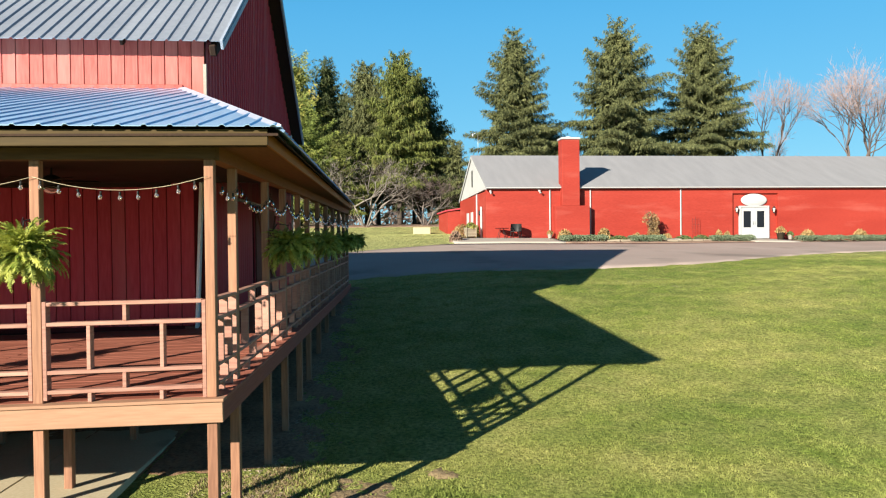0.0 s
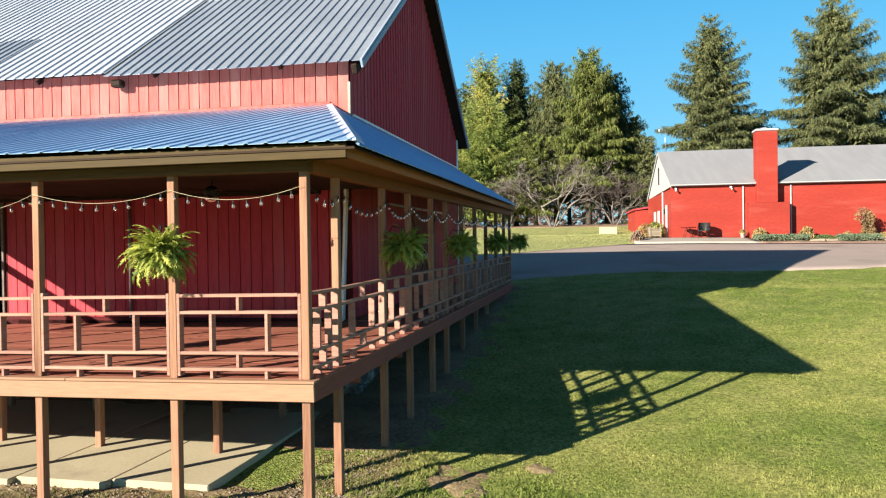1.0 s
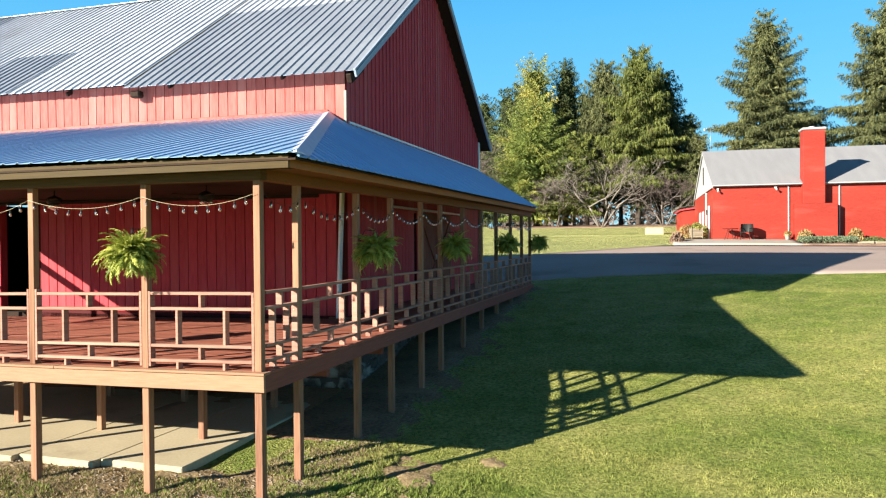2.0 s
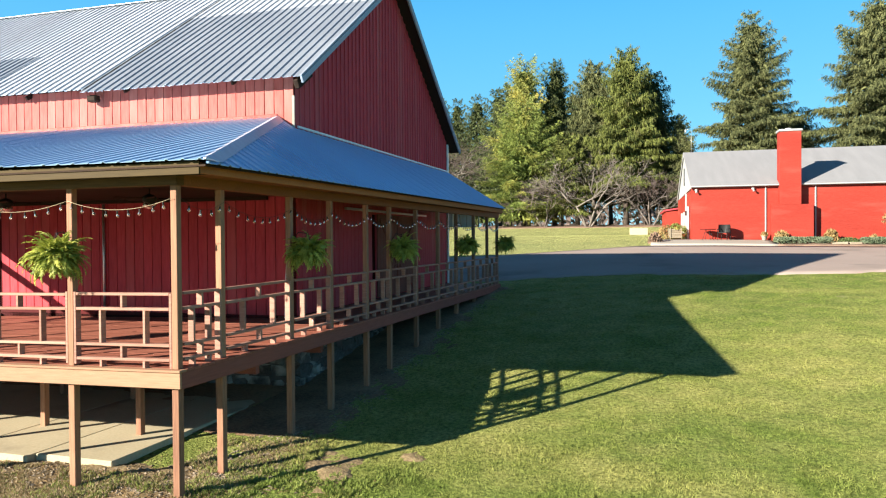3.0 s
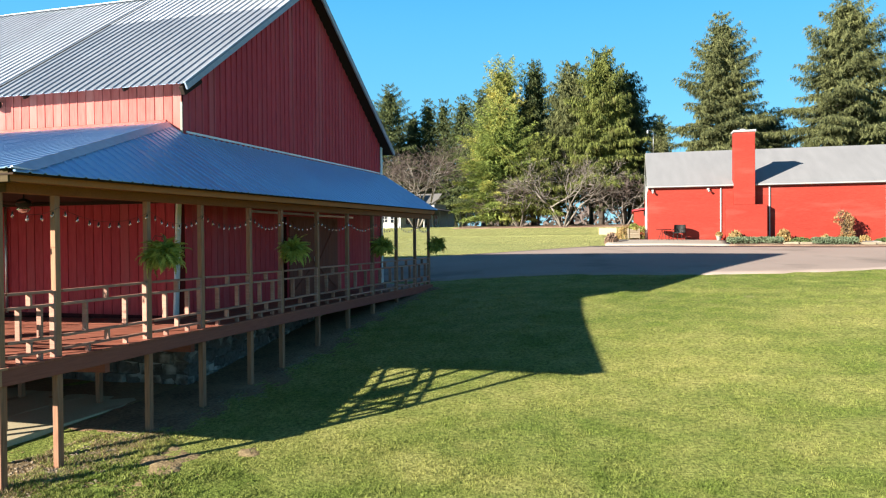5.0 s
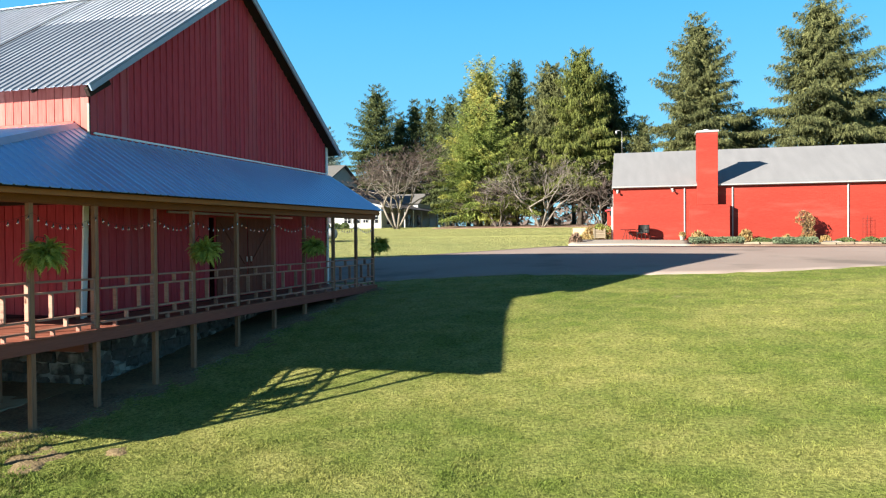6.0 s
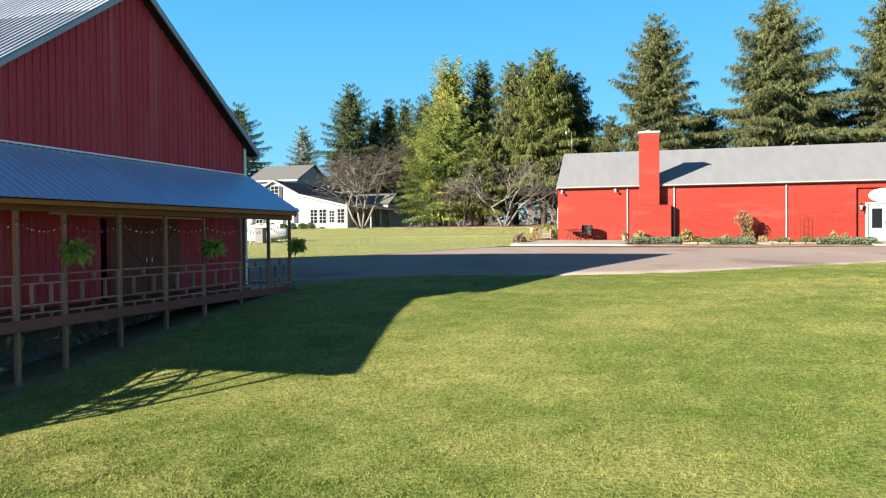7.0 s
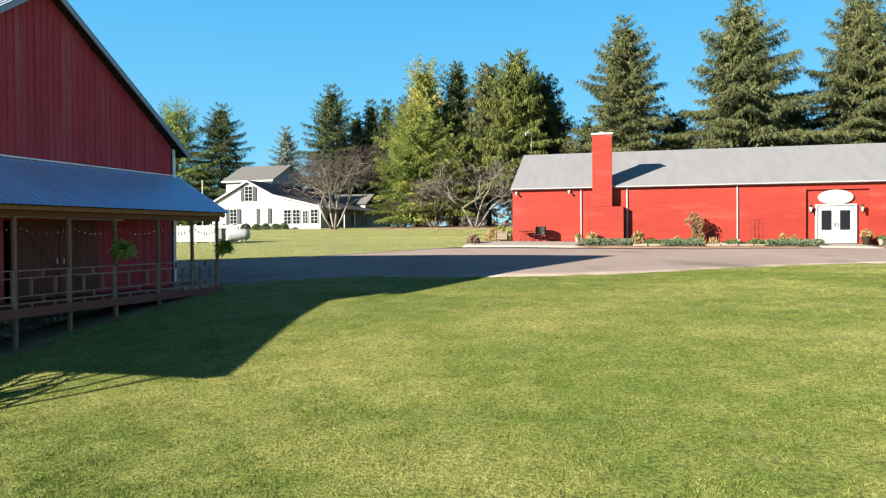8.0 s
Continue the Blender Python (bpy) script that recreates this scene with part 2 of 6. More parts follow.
DRY_LEAF = material("dry_shrub_leaf", (0.150, 0.100, 0.044), (0.375, 0.250, 0.121), rough=0.8, bump=0, island=True, vary=0.2, trans=0.15)
POT = material("dark_plant_pot", (0.04, 0.03, 0.02), (0.08, 0.06, 0.04), rough=0.8)
TERRA = material("pale_plant_pot", (0.5, 0.45, 0.4), (0.6, 0.55, 0.5), rough=0.8)


def brick_material(name):
    """Painted brick: courses in low relief under one coat of red."""
    m = material(name, (0.240, 0.025, 0.016), (0.325, 0.040, 0.026), rough=0.65, fine=14, coarse=0.5, bump=0.1, vary=0.0,
                 stain=(0.38, 0.095, 0.072), stain_at=(0.55, 1.0), stain_scale=0.8, stretch=(0.4, 0.4, 2.2))
    n, l = m.node_tree.nodes, m.node_tree.links
    tc = n.new("ShaderNodeTexCoord")
    sep, comb = n.new("ShaderNodeSeparateXYZ"), n.new("ShaderNodeCombineXYZ")
    add = n.new("ShaderNodeMath")
    l.new(tc.outputs["Object"], sep.inputs[0])
    l.new(sep.outputs[0], add.inputs[0])
    l.new(sep.outputs[1], add.inputs[1])
    l.new(add.outputs[0], comb.inputs[0])
    l.new(sep.outputs[2], comb.inputs[1])
    bt = n.new("ShaderNodeTexBrick")
    bt.inputs["Scale"].default_value, bt.inputs["Brick Width"].default_value = 1.0, 0.215
    bt.inputs["Row Height"].default_value, bt.inputs["Mortar Size"].default_value = 0.076, 0.010
    l.new(comb.outputs[0], bt.inputs["Vector"])
    b = n.new("ShaderNodeBump")
    b.inputs["Strength"].default_value, b.inputs["Distance"].default_value, b.invert = 0.5, 0.008, True
    l.new(bt.outputs["Fac"], b.inputs["Height"])
    l.new(b.outputs[0], n["Principled BSDF"].inputs["Normal"])
    return m


def grass_material(name, island, tone=1.0):
    """Cool-season lawn: fresh and straw-coloured patches at three scales."""
    m = bpy.data.materials.new(name)
    m.use_nodes = True
    n, l = m.node_tree.nodes, m.node_tree.links
    bsdf = n["Principled BSDF"]
    tc = n.new("ShaderNodeTexCoord")

    def tex(scale, detail, stretch=(1, 1, 1)):
        mp = n.new("ShaderNodeMapping")
        mp.inputs["Scale"].default_value = stretch
        l.new(tc.outputs["Object"], mp.inputs[0])
        t = n.new("ShaderNodeTexNoise")
        t.inputs["Scale"].default_value, t.inputs["Detail"].default_value = scale, detail
        l.new(mp.outputs[0], t.inputs["Vector"])
        return t.outputs["Fac"]

    def mix(fac, lo, hi, a, b):
        r = n.new("ShaderNodeMapRange")
        r.inputs["From Min"].default_value, r.inputs["From Max"].default_value = lo, hi
        l.new(fac, r.inputs["Value"])
        x = n.new("ShaderNodeMix")
        x.data_type = "RGBA"
        l.new(r.outputs[0], x.inputs[0])
        for k, v in ((6, a), (7, b)):
            if isinstance(v, tuple):
                x.inputs[k].default_value = (*v, 1)
            else:
                l.new(v, x.inputs[k])
        return x.outputs[2]

    # drier and more worn along the porch
    axes, dry, sum_ = n.new("ShaderNodeSeparateXYZ"), n.new("ShaderNodeMapRange"), n.new("ShaderNodeMath")
    l.new(tc.outputs["Object"], axes.inputs[0])
    l.new(axes.outputs[0], dry.inputs["Value"])
    for key, val in (("From Min", 7.0), ("From Max", 2.0), ("To Min", -0.025), ("To Max", 0.11)):
        dry.inputs[key].default_value = val
    l.new(tex(0.22, 4, (0.8, 1.9, 1)), sum_.inputs[0])
    lush, least = n.new("ShaderNodeMapRange"), n.new("ShaderNodeMath")
    l.new(axes.outputs[1], lush.inputs["Value"])
    for key, val in (("From Min", 0.4), ("From Max", 3.2), ("To Min", -0.14), ("To Max", 0.11)):
        lush.inputs[key].default_value = val
    least.operation = "MINIMUM"
    l.new(dry.outputs[0], least.inputs[0])
    l.new(lush.outputs[0], least.inputs[1])
    l.new(least.outputs[0], sum_.inputs[1])
    patch = mix(sum_.outputs[0], 0.40, 0.62, (0.155, 0.208, 0.044), (0.340, 0.332, 0.106))
    tuft = mix(tex(1.7, 4), 0.38, 0.66, (0.165, 0.212, 0.045), (0.345, 0.336, 0.110))
    both = n.new("ShaderNodeMix")
    both.data_type = "RGBA"
    both.inputs[0].default_value = 0.45
    l.new(patch, both.inputs[6])
    l.new(tuft, both.inputs[7])
    if island:
        rnd = n.new("ShaderNodeNewGeometry").outputs["Random Per Island"]
        shade = mix(rnd, 0.0, 1.0, (0.78, 0.80, 0.74), (1.17, 1.15, 1.19))
        # dark clumps in the colour stand in for shade between tufts
        tufts = mix(tex(10, 5), 0.34, 0.60, (0.49, 0.54, 0.48), (1.23, 1.21, 1.22))
        dbl = n.new("ShaderNodeMix")
        dbl.data_type, dbl.blend_type = "RGBA", "MULTIPLY"
        dbl.inputs[0].default_value = 1.0
        l.new(shade, dbl.inputs[6])
        l.new(tufts, dbl.inputs[7])
        hue = dbl.outputs[2]
    else:
        # the ground's colour gets the same painted shade between tufts
        hue = mix(tex(16, 8), 0.32, 0.64, (0.42, 0.44, 0.34), (1.30, 1.27, 1.28))
    # paler beyond the driveway: the hazy grazing highlight is mixed into the colour
    far_haze, pale = n.new("ShaderNodeMapRange"), n.new("ShaderNodeMix")
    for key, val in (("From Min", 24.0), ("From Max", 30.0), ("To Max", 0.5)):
        far_haze.inputs[key].default_value = val
    l.new(axes.outputs[1], far_haze.inputs["Value"])
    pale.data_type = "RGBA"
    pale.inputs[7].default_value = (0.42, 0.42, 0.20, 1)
    l.new(far_haze.outputs[0], pale.inputs[0])
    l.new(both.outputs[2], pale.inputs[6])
    mul = n.new("ShaderNodeMix")
    mul.data_type, mul.blend_type = "RGBA", "MULTIPLY"
    mul.inputs[0].default_value = 1.0
    l.new(pale.outputs[2], mul.inputs[6])
    l.new(hue, mul.inputs[7])
    colour = mul.outputs[2]
    if not island:
        bare = mix(tex(0.5, 5), 0.70, 0.80, colour, (0.30, 0.25, 0.16))
        colour = bare
        b = n.new("ShaderNodeBump")
        b.inputs["Strength"].default_value, b.inputs["Distance"].default_value = 0.9, 0.05
        l.new(tex(30, 6), b.inputs["Height"])
        l.new(b.outputs[0], bsdf.inputs["Normal"])
    if tone != 1.0:
        tn = n.new("ShaderNodeMix")
        tn.data_type, tn.blend_type = "RGBA", "MULTIPLY"
        tn.inputs[0].default_value = 1.0
        tn.inputs[7].default_value = (tone, tone, tone, 1)
        l.new(colour, tn.inputs[6])
        colour = tn.outputs[2]
    l.new(colour, bsdf.inputs["Base Color"])
    bsdf.inputs["Roughness"].default_value = 0.8
    bsdf.inputs["Specular IOR Level"].default_value = 0.1
    if island:
        tr, ms = n.new("ShaderNodeBsdfTranslucent"), n.new("ShaderNodeMixShader")
        ms.inputs[0].default_value = 0.16
        l.new(colour, tr.inputs["Color"])
        l.new(bsdf.outputs[0], ms.inputs[1])
        l.new(tr.outputs[0], ms.inputs[2])
        l.new(ms.outputs[0], n["Material Output"].inputs[0])
    return m


BRICK_RED = brick_material("painted_brick")
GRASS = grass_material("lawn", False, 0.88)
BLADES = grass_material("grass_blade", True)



# ---------------------------------------------------------------- building helpers
def mesh_from(name, verts, faces, mat, smooth=False):
    me = bpy.data.meshes.new(name)
    me.from_pydata(verts, [], faces)
    if mat:
        me.materials.append(mat)
    if smooth:
        me.polygons.foreach_set("use_smooth", [True] * len(me.polygons))
    me.update()
    return me


def mesh_of(name, bm, mat, smooth=False):
    me = bpy.data.meshes.new(name)
    bm.to_mesh(me)
    bm.free()
    me.materials.append(mat)
    if smooth:
        me.polygons.foreach_set("use_smooth", [True] * len(me.polygons))
    return me


def put(name, me, parent=None, m=None, label=""):
    """Links one object on a mesh, under a thing or a part, at the pose m in world space."""
    ob = new(name, me)
    if parent:
        ob.parent = parent
    ob.matrix_basis = m if m is not None else Matrix.Identity(4)
    return tagged(ob, label)


def part(name, bm, mat, parent, label="", smooth=False):
    return put(name, mesh_of(name, bm, mat, smooth), parent, None, label)


def thing(name, label, category, at=(0, 0, 0), turn=0, group="", kind=""):
    ob = new(name)
    ob.matrix_basis = pose(*at, 0, 0, turn)
    return tagged(ob, label, category, group, kind)


BOXES = {}


def box_mesh(name, sx, sy, sz, mat, bevel=0.004):
    """A shared bevelled box about its middle."""
    key = (name, round(sx, 3), round(sy, 3), round(sz, 3), mat.name, bevel)
    if key not in BOXES:
        bm = bmesh.new()
        bmesh.ops.create_cube(bm, size=1, matrix=Matrix.Diagonal((sx, sy, sz, 1)))
        if bevel:
            bmesh.ops.bevel(bm, geom=bm.edges[:], offset=min(bevel, 0.3 * min(sx, sy, sz)), segments=1, affect="EDGES", profile=0.5)
        BOXES[key] = mesh_of(name, bm, mat)
    return BOXES[key]


def box(name, x0, x1, y0, y1, z0, z1, mat, parent=None, bevel=0.004, label=""):
    """A bevelled box between two corners, in the parent's space."""
    return put(name, box_mesh(name, x1 - x0, y1 - y0, z1 - z0, mat, bevel), parent, pose((x0 + x1) / 2, (y0 + y1) / 2, (z0 + z1) / 2), label)


def beam(name, a, b, w, h, mat, parent=None, bevel=0.004, label=""):
    """A timber of width w and height h from a to b, in the parent's space."""
    a, b = Vector(a), Vector(b)
    d = b - a
    x = d.normalized()
    up = Vector((0, 0, 1)) if abs(x.z) < 0.95 else Vector((0, 1, 0))
    y = up.cross(x).normalized()
    z = x.cross(y)
    m = Matrix((x, y, z)).transposed().to_4x4()
    m.translation = (a + b) / 2
    return put(name, box_mesh(name, d.length, w, h, mat, bevel), parent, m, label)


def tube_into(verts, faces, pts, radii, sides=6):
    """Adds a tapered tube along points to lists."""
    start = len(verts)
    prev = None
    for k, p in enumerate(pts):
        d = (pts[min(k + 1, len(pts) - 1)] - pts[max(k - 1, 0)]).normalized()
        ref = Vector((0, 0, 1)) if abs(d.z) < 0.9 else Vector((1, 0, 0))
        u = d.cross(ref).normalized() if prev is None else (prev - d * prev.dot(d)).normalized()
        v = d.cross(u)
        prev = u
        for s in range(sides):
            a = 2 * math.pi * s / sides
            verts.append(p + radii[k] * (math.cos(a) * u + math.sin(a) * v))
    for k in range(len(pts) - 1):
        for s in range(sides):
            a, b = start + k * sides + s, start + k * sides + (s + 1) % sides
            faces.append((a, b, b + sides, a + sides))
    faces.append(tuple(start + s for s in range(sides))[::-1])
    faces.append(tuple(start + (len(pts) - 1) * sides + s for s in range(sides)))


def tube(name, pts, radius, mat, parent=None, sides=6, label=""):
    verts, faces = [], []
    pts = [Vector(p) for p in pts]
    radii = radius if isinstance(radius, (list, tuple)) else [radius] * len(pts)
    tube_into(verts, faces, pts, radii, sides)
    return put(name, mesh_from(name, verts, faces, mat, True), parent, None, label)


def lathe(name, profile, mat, sides=16):
    """A turned mesh from (radius, height) pairs."""
    verts, faces = [], []
    for r, z in profile:
        for s in range(sides):
            a = 2 * math.pi * s / sides
            verts.append((r * math.cos(a), r * math.sin(a), z))
    for k in range(len(profile) - 1):
        for s in range(sides):
            a, b = k * sides + s, k * sides + (s + 1) % sides
            faces.append((a, b, b + sides, a + sides))
    faces.append(tuple(range(sides))[::-1])
    faces.append(tuple(range((len(profile) - 1) * sides, len(profile) * sides)))
    return mesh_from(name, verts, faces, mat, True)


# ---------------------------------------------------------------- ground
KY = (-60, -10, 0, 3.3, 6, 8, 10, 12, 14.3, 17.2, 22, 30, 37, 45, 52, 65, 120, 400)
KZ = (-3.5, -0.72, 0.08, 0.31, 0.55, 0.8, 1.08, 1.33, 1.54, 1.76, 2.13, 2.6, 3.12, 3.42, 3.56, 4.55, 5.5, 7.0)


def ground_z(x, y):
    """The height of the sloping lawn."""
    x, y = np.asarray(x, float), np.asarray(y, float)
    z = np.interp(y, KY, KZ)
    z = z + np.interp(y, (8, 12, 20, 37, 60), (0.03, 0.02, 0, -0.018, 0)) * np.clip(x - 8, 0, 22)
    return z + 0.04 * np.clip(x - 5, -7, 0) * np.clip(y / 6, 0, 1) * np.clip((30 - y) / 10, 0, 1)


def spread(lo, near_lo, near_hi, hi, step, grow=1.25):
    """Grid lines: even in the middle, wider and wider outwards."""
    mid = list(np.arange(near_lo, near_hi + step / 2, step))
    d, out = step, []
    x = mid[-1]
    while x < hi:
        d *= grow
        x += d
        out.append(min(x, hi))
    d, left = step, []
    x = mid[0]
    while x > lo:
        d *= grow
        x -= d
        left.append(max(x, lo))
    return np.array(left[::-1] + mid + out)


def sheet(name, xs, ys, mat, lift=0.0, rough=0.0, seed=3, skirt=0.15):
    """A sheet that follows the ground; ys may be one row for each x."""
    xs, ys = np.asarray(xs, float), np.asarray(ys, float)
    if ys.ndim == 1:
        ys = np.tile(ys, (len(xs), 1))
    gx = np.repeat(xs[:, None], ys.shape[1], 1)
    rng = np.random.default_rng(seed)
    gz_ = ground_z(gx, ys) + lift + rough * rng.standard_normal(gx.shape)
    if skirt:
        gx, ys, gz_ = (np.pad(a, 1, mode="edge") for a in (gx, ys, gz_))
        gz_[0], gz_[-1], gz_[:, 0], gz_[:, -1] = gz_[0] - skirt, gz_[-1] - skirt, gz_[:, 0] - skirt, gz_[:, -1] - skirt
    nx, ny = gx.shape
    verts = np.stack([gx, ys, gz_], -1).reshape(-1, 3).tolist()
    faces = [(i * ny + j, (i + 1) * ny + j, (i + 1) * ny + j + 1, i * ny + j + 1) for i in range(nx - 1) for j in range(ny - 1)]
    return put(name, mesh_from(name, verts, faces, mat, True))


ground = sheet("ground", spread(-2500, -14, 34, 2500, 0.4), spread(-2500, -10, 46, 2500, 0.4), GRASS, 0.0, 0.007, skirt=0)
tagged(ground, "mown lawn with straw-coloured patches on a gentle slope", "lawn", kind="structure")

ROAD_NEAR = ((-60, -20, 0, 1, 3.5, 5.8, 8, 9.6, 11, 12.9, 15.2, 17, 19.1, 21.3, 23.5, 25.8, 45, 80), (17.8, 18.9, 19.2, 19.7, 19.95, 19.85, 19.97, 20.15, 20.4, 21.0, 21.95, 23.3, 24.6, 25.9, 26.9, 27.7, 33, 41))
ROAD_FAR = ((-60, -20, -6, -3.2, -0.7, 1.9, 4.1, 4.7, 11, 17.4, 20.3, 22.9, 27, 34, 80), (24, 25, 26.7, 28, 29.5, 31.6, 33.4, 33.5, 33.5, 33.9, 34.7, 35.3, 36.2, 37.6, 46))
rx_ = np.concatenate([np.arange(-60, -8, 2.0), np.arange(-8, 40, 0.5), np.arange(40, 81, 4.0)])
ry_ = np.interp(rx_, *ROAD_NEAR)[:, None] + (np.interp(rx_, *ROAD_FAR) - np.interp(rx_, *ROAD_NEAR))[:, None] * np.linspace(0, 1, 15)[None]
ry_[:, 0] += 0.10 * np.sin(rx_ * 3.1) + 0.08 * np.sin(rx_ * 7.7)
road = sheet("road", rx_, ry_, ASPHALT, 0.028)
tagged(road, "worn grey asphalt driveway curving past the barn", "driveway", kind="structure")
apron = sheet("pavement", np.linspace(4.65, 11.2, 15), np.linspace(33.7, 37.2, 8), CONCRETE_PALE, 0.09)
tagged(apron, "pale concrete apron beside the brick building", "pavement", kind="structure")

# ---------------------------------------------------------------- barn
GABLE_X, FRONT_Y, BACK_Y, WEST_X = -1.75, 5.78, 17.45, -18.0
RIDGE_Y, RIDGE_Z, EAVE_Z = 11.42, 10.75, 6.60
TAIL_Y, TAIL_Z = 17.86, 6.58                          # lower edge of the rear roof slope
ROOF_RISE = 0.002                                     # the old roof climbs a little towards its far end
DECK_Z = 1.72
BOARD = 0.234

barn = thing("barn", "large red barn with vertical board siding and a metal roof", "barn")


def rake_z(y):
    """The underside of the roof over the gable at y."""
    return np.interp(y, (5.40, RIDGE_Y, TAIL_Y), (EAVE_Z, RIDGE_Z, TAIL_Z)) - 0.06


def wall_box(name, x0, x1, y0, y1, z0, z1):
    return box(name, x0, x1, y0, y1, z0, z1, RED_DARK, barn, 0, "dark red backing of the barn wall")


DOOR_X0, DOOR_X1, DOOR_TOP = -10.66, -9.56, 4.20      # open doorway in the front wall
SLOT_Y0, SLOT_Y1, SLOT_TOP = 10.01, 10.25, 3.98        # gap beside the sliding doors in the gable wall
T = 0.10
wall_box("front_wall", WEST_X, DOOR_X0, FRONT_Y, FRONT_Y + T, 0.2, 6.72)
wall_box("front_wall", DOOR_X1, GABLE_X - T, FRONT_Y, FRONT_Y + T, 0.2, 6.72)
wall_box("front_wall", DOOR_X0, DOOR_X1, FRONT_Y, FRONT_Y + T, DOOR_TOP, 6.72)
wall_box("back_wall", WEST_X, GABLE_X - T, BACK_Y - T, BACK_Y, 0.2, 6.75)


def gable_wall(name, x0, x1, spans):
    """A gable wall with straight cuts: spans of (y0, y1, z0) reach up to the rake."""
    for y0, y1, z0 in spans:
        ys = sorted({y0, y1} | ({RIDGE_Y} if y0 < RIDGE_Y < y1 else set()))
        verts, n = [], len(ys)
        for x in (x0, x1):
            verts += [(x, y, z0) for y in ys] + [(x, y, float(rake_z(y))) for y in ys]
        o = 2 * n
        faces = []
        for k in range(n - 1):
            faces += [(k + 1, k, n + k, n + k + 1), (o + k, o + k + 1, o + n + k + 1, o + n + k), (k, k + 1, o + k + 1, o + k), (n + k + 1, n + k, o + n + k, o + n + k + 1)]
        faces += [(0, o, o + n, n), (n - 1, 2 * n - 1, o + 2 * n - 1, o + n - 1)]
        put(name, mesh_from(name, verts, faces, RED_DARK), barn, None, "dark red backing of the gable wall")


gable_wall("gable_wall", GABLE_X - T, GABLE_X, ((FRONT_Y, SLOT_Y0, 0.2), (SLOT_Y0, SLOT_Y1, SLOT_TOP), (SLOT_Y1, BACK_Y, 0.2)))
gable_wall("gable_wall", WEST_X, WEST_X + T, ((FRONT_Y, 12.1, 0.2), (12.1, 13.9, 5.1), (13.9, BACK_Y, 0.2)))
wall_box("west_wall", WEST_X, WEST_X + T, 12.1, 13.9, 0.2, 4.6)
box("barn_floor", WEST_X, GABLE_X, FRONT_Y, BACK_Y, 1.45, 1.66, DARK_WOOD, barn, 0, "dark plank barn floor")
box("door_jamb", DOOR_X0 - 0.02, DOOR_X0 + 0.03, FRONT_Y - 0.04, FRONT_Y + 0.16, DECK_Z, DOOR_TOP, RED_SIDING, barn)
box("door_jamb", DOOR_X1 - 0.04, DOOR_X1 + 0.02, FRONT_Y - 0.04, FRONT_Y + 0.16, DECK_Z, DOOR_TOP, PALE_BARK, barn)
box("track_box", DOOR_X0 - 2.2, GABLE_X - 0.6, FRONT_Y - 0.12, FRONT_Y - 0.03, 4.16, 4.26, DARK_WOOD, barn, 0.01, "dark sliding door track box")
tube("conduit", [(-6.5, FRONT_Y - 0.06, DECK_Z), (-6.5, FRONT_Y - 0.06, 4.15)], 0.03, GALV, barn)
for sy in (12.1, 12.65, 13.2, 13.84):
    box("window_bar", WEST_X + 0.02, WEST_X + 0.08, sy, sy + 0.06, 4.6, 5.1, WHITE, barn, 0)
box("window_bar", WEST_X + 0.015, WEST_X + 0.085, 12.1, 13.9, 4.84, 4.88, WHITE, barn, 0)

# sliding doors on the gable side
slide = thing("sliding_barn_door", "brown plank sliding barn doors with diagonal braces on a track", "barn door", (GABLE_X, 0, DECK_Z))
for y0, y1, tilt in ((10.30, 11.85, 1), (11.9, 13.45, -1)):
    n = 7
    w = (y1 - y0) / n
    for k in range(n):
        box("door_plank", 0.035, 0.06, y0 + k * w + 0.004, y0 + (k + 1) * w - 0.004, 0.04, 2.28, DOOR_WOOD, slide)
    a, b = (y0 + 0.15, y1 - 0.15) if tilt > 0 else (y1 - 0.15, y0 + 0.15)
    beam("door_brace", (0.075, a, 2.15), (0.075, b, 0.95), 0.03, 0.055, DOOR_WOOD, slide)
    beam("door_brace", (0.075, a, 0.15), (0.075, b, 0.85), 0.03, 0.07, DOOR_WOOD, slide)
    box("door_handle", 0.08, 0.12, (y1 - 0.11 if tilt > 0 else y0 + 0.08), (y1 - 0.08 if tilt > 0 else y0 + 0.12), 1.0, 1.15, GALV, slide)
box("door_track", 0.03, 0.10, 8.2, 14.6, 2.32, 2.38, GALV, slide, 0.01, "pale steel door track")


# ---- metal roofs in ribbed sheets
def ribbed_sheet(name, u0, u1, low, high, mat, parent, origin, uax, vax, lift=0.0, rib=0.028):
    """One ribbed sheet between u0 and u1; low(u) and high(u) are its ends up the slope."""
    nax = uax.cross(vax).normalized()
    prof = [(u0, 0.0)]
    k = math.ceil(u0 / 0.2285 - 1e-6)
    while k * 0.2285 < u1 - 1e-6:
        c = k * 0.2285
        for du, h in ((-0.030, 0.0), (-0.013, rib), (0.013, rib), (0.030, 0.0)):
            if u0 < c + du < u1:
                prof.append((c + du, h))
        k += 1
    prof.append((u1 + 0.006, 0.0))
    verts, faces = [], []
    for u, h in prof:
        for v in (low(u), max(high(u), low(u) + 1e-3)):
            for d in (0.006, 0.0):
                verts.append(origin + uax * u + vax * v + nax * (h + lift + d))
    for i in range(len(prof) - 1):
        a, b = 4 * i, 4 * i + 4
        faces += [(a, b, b + 2, a + 2), (a + 1, a + 3, b + 3, b + 1), (a, a + 1, b + 1, b), (a + 2, b + 2, b + 3, a + 3)]
    put(name, mesh_from(name, verts, faces, mat), parent)


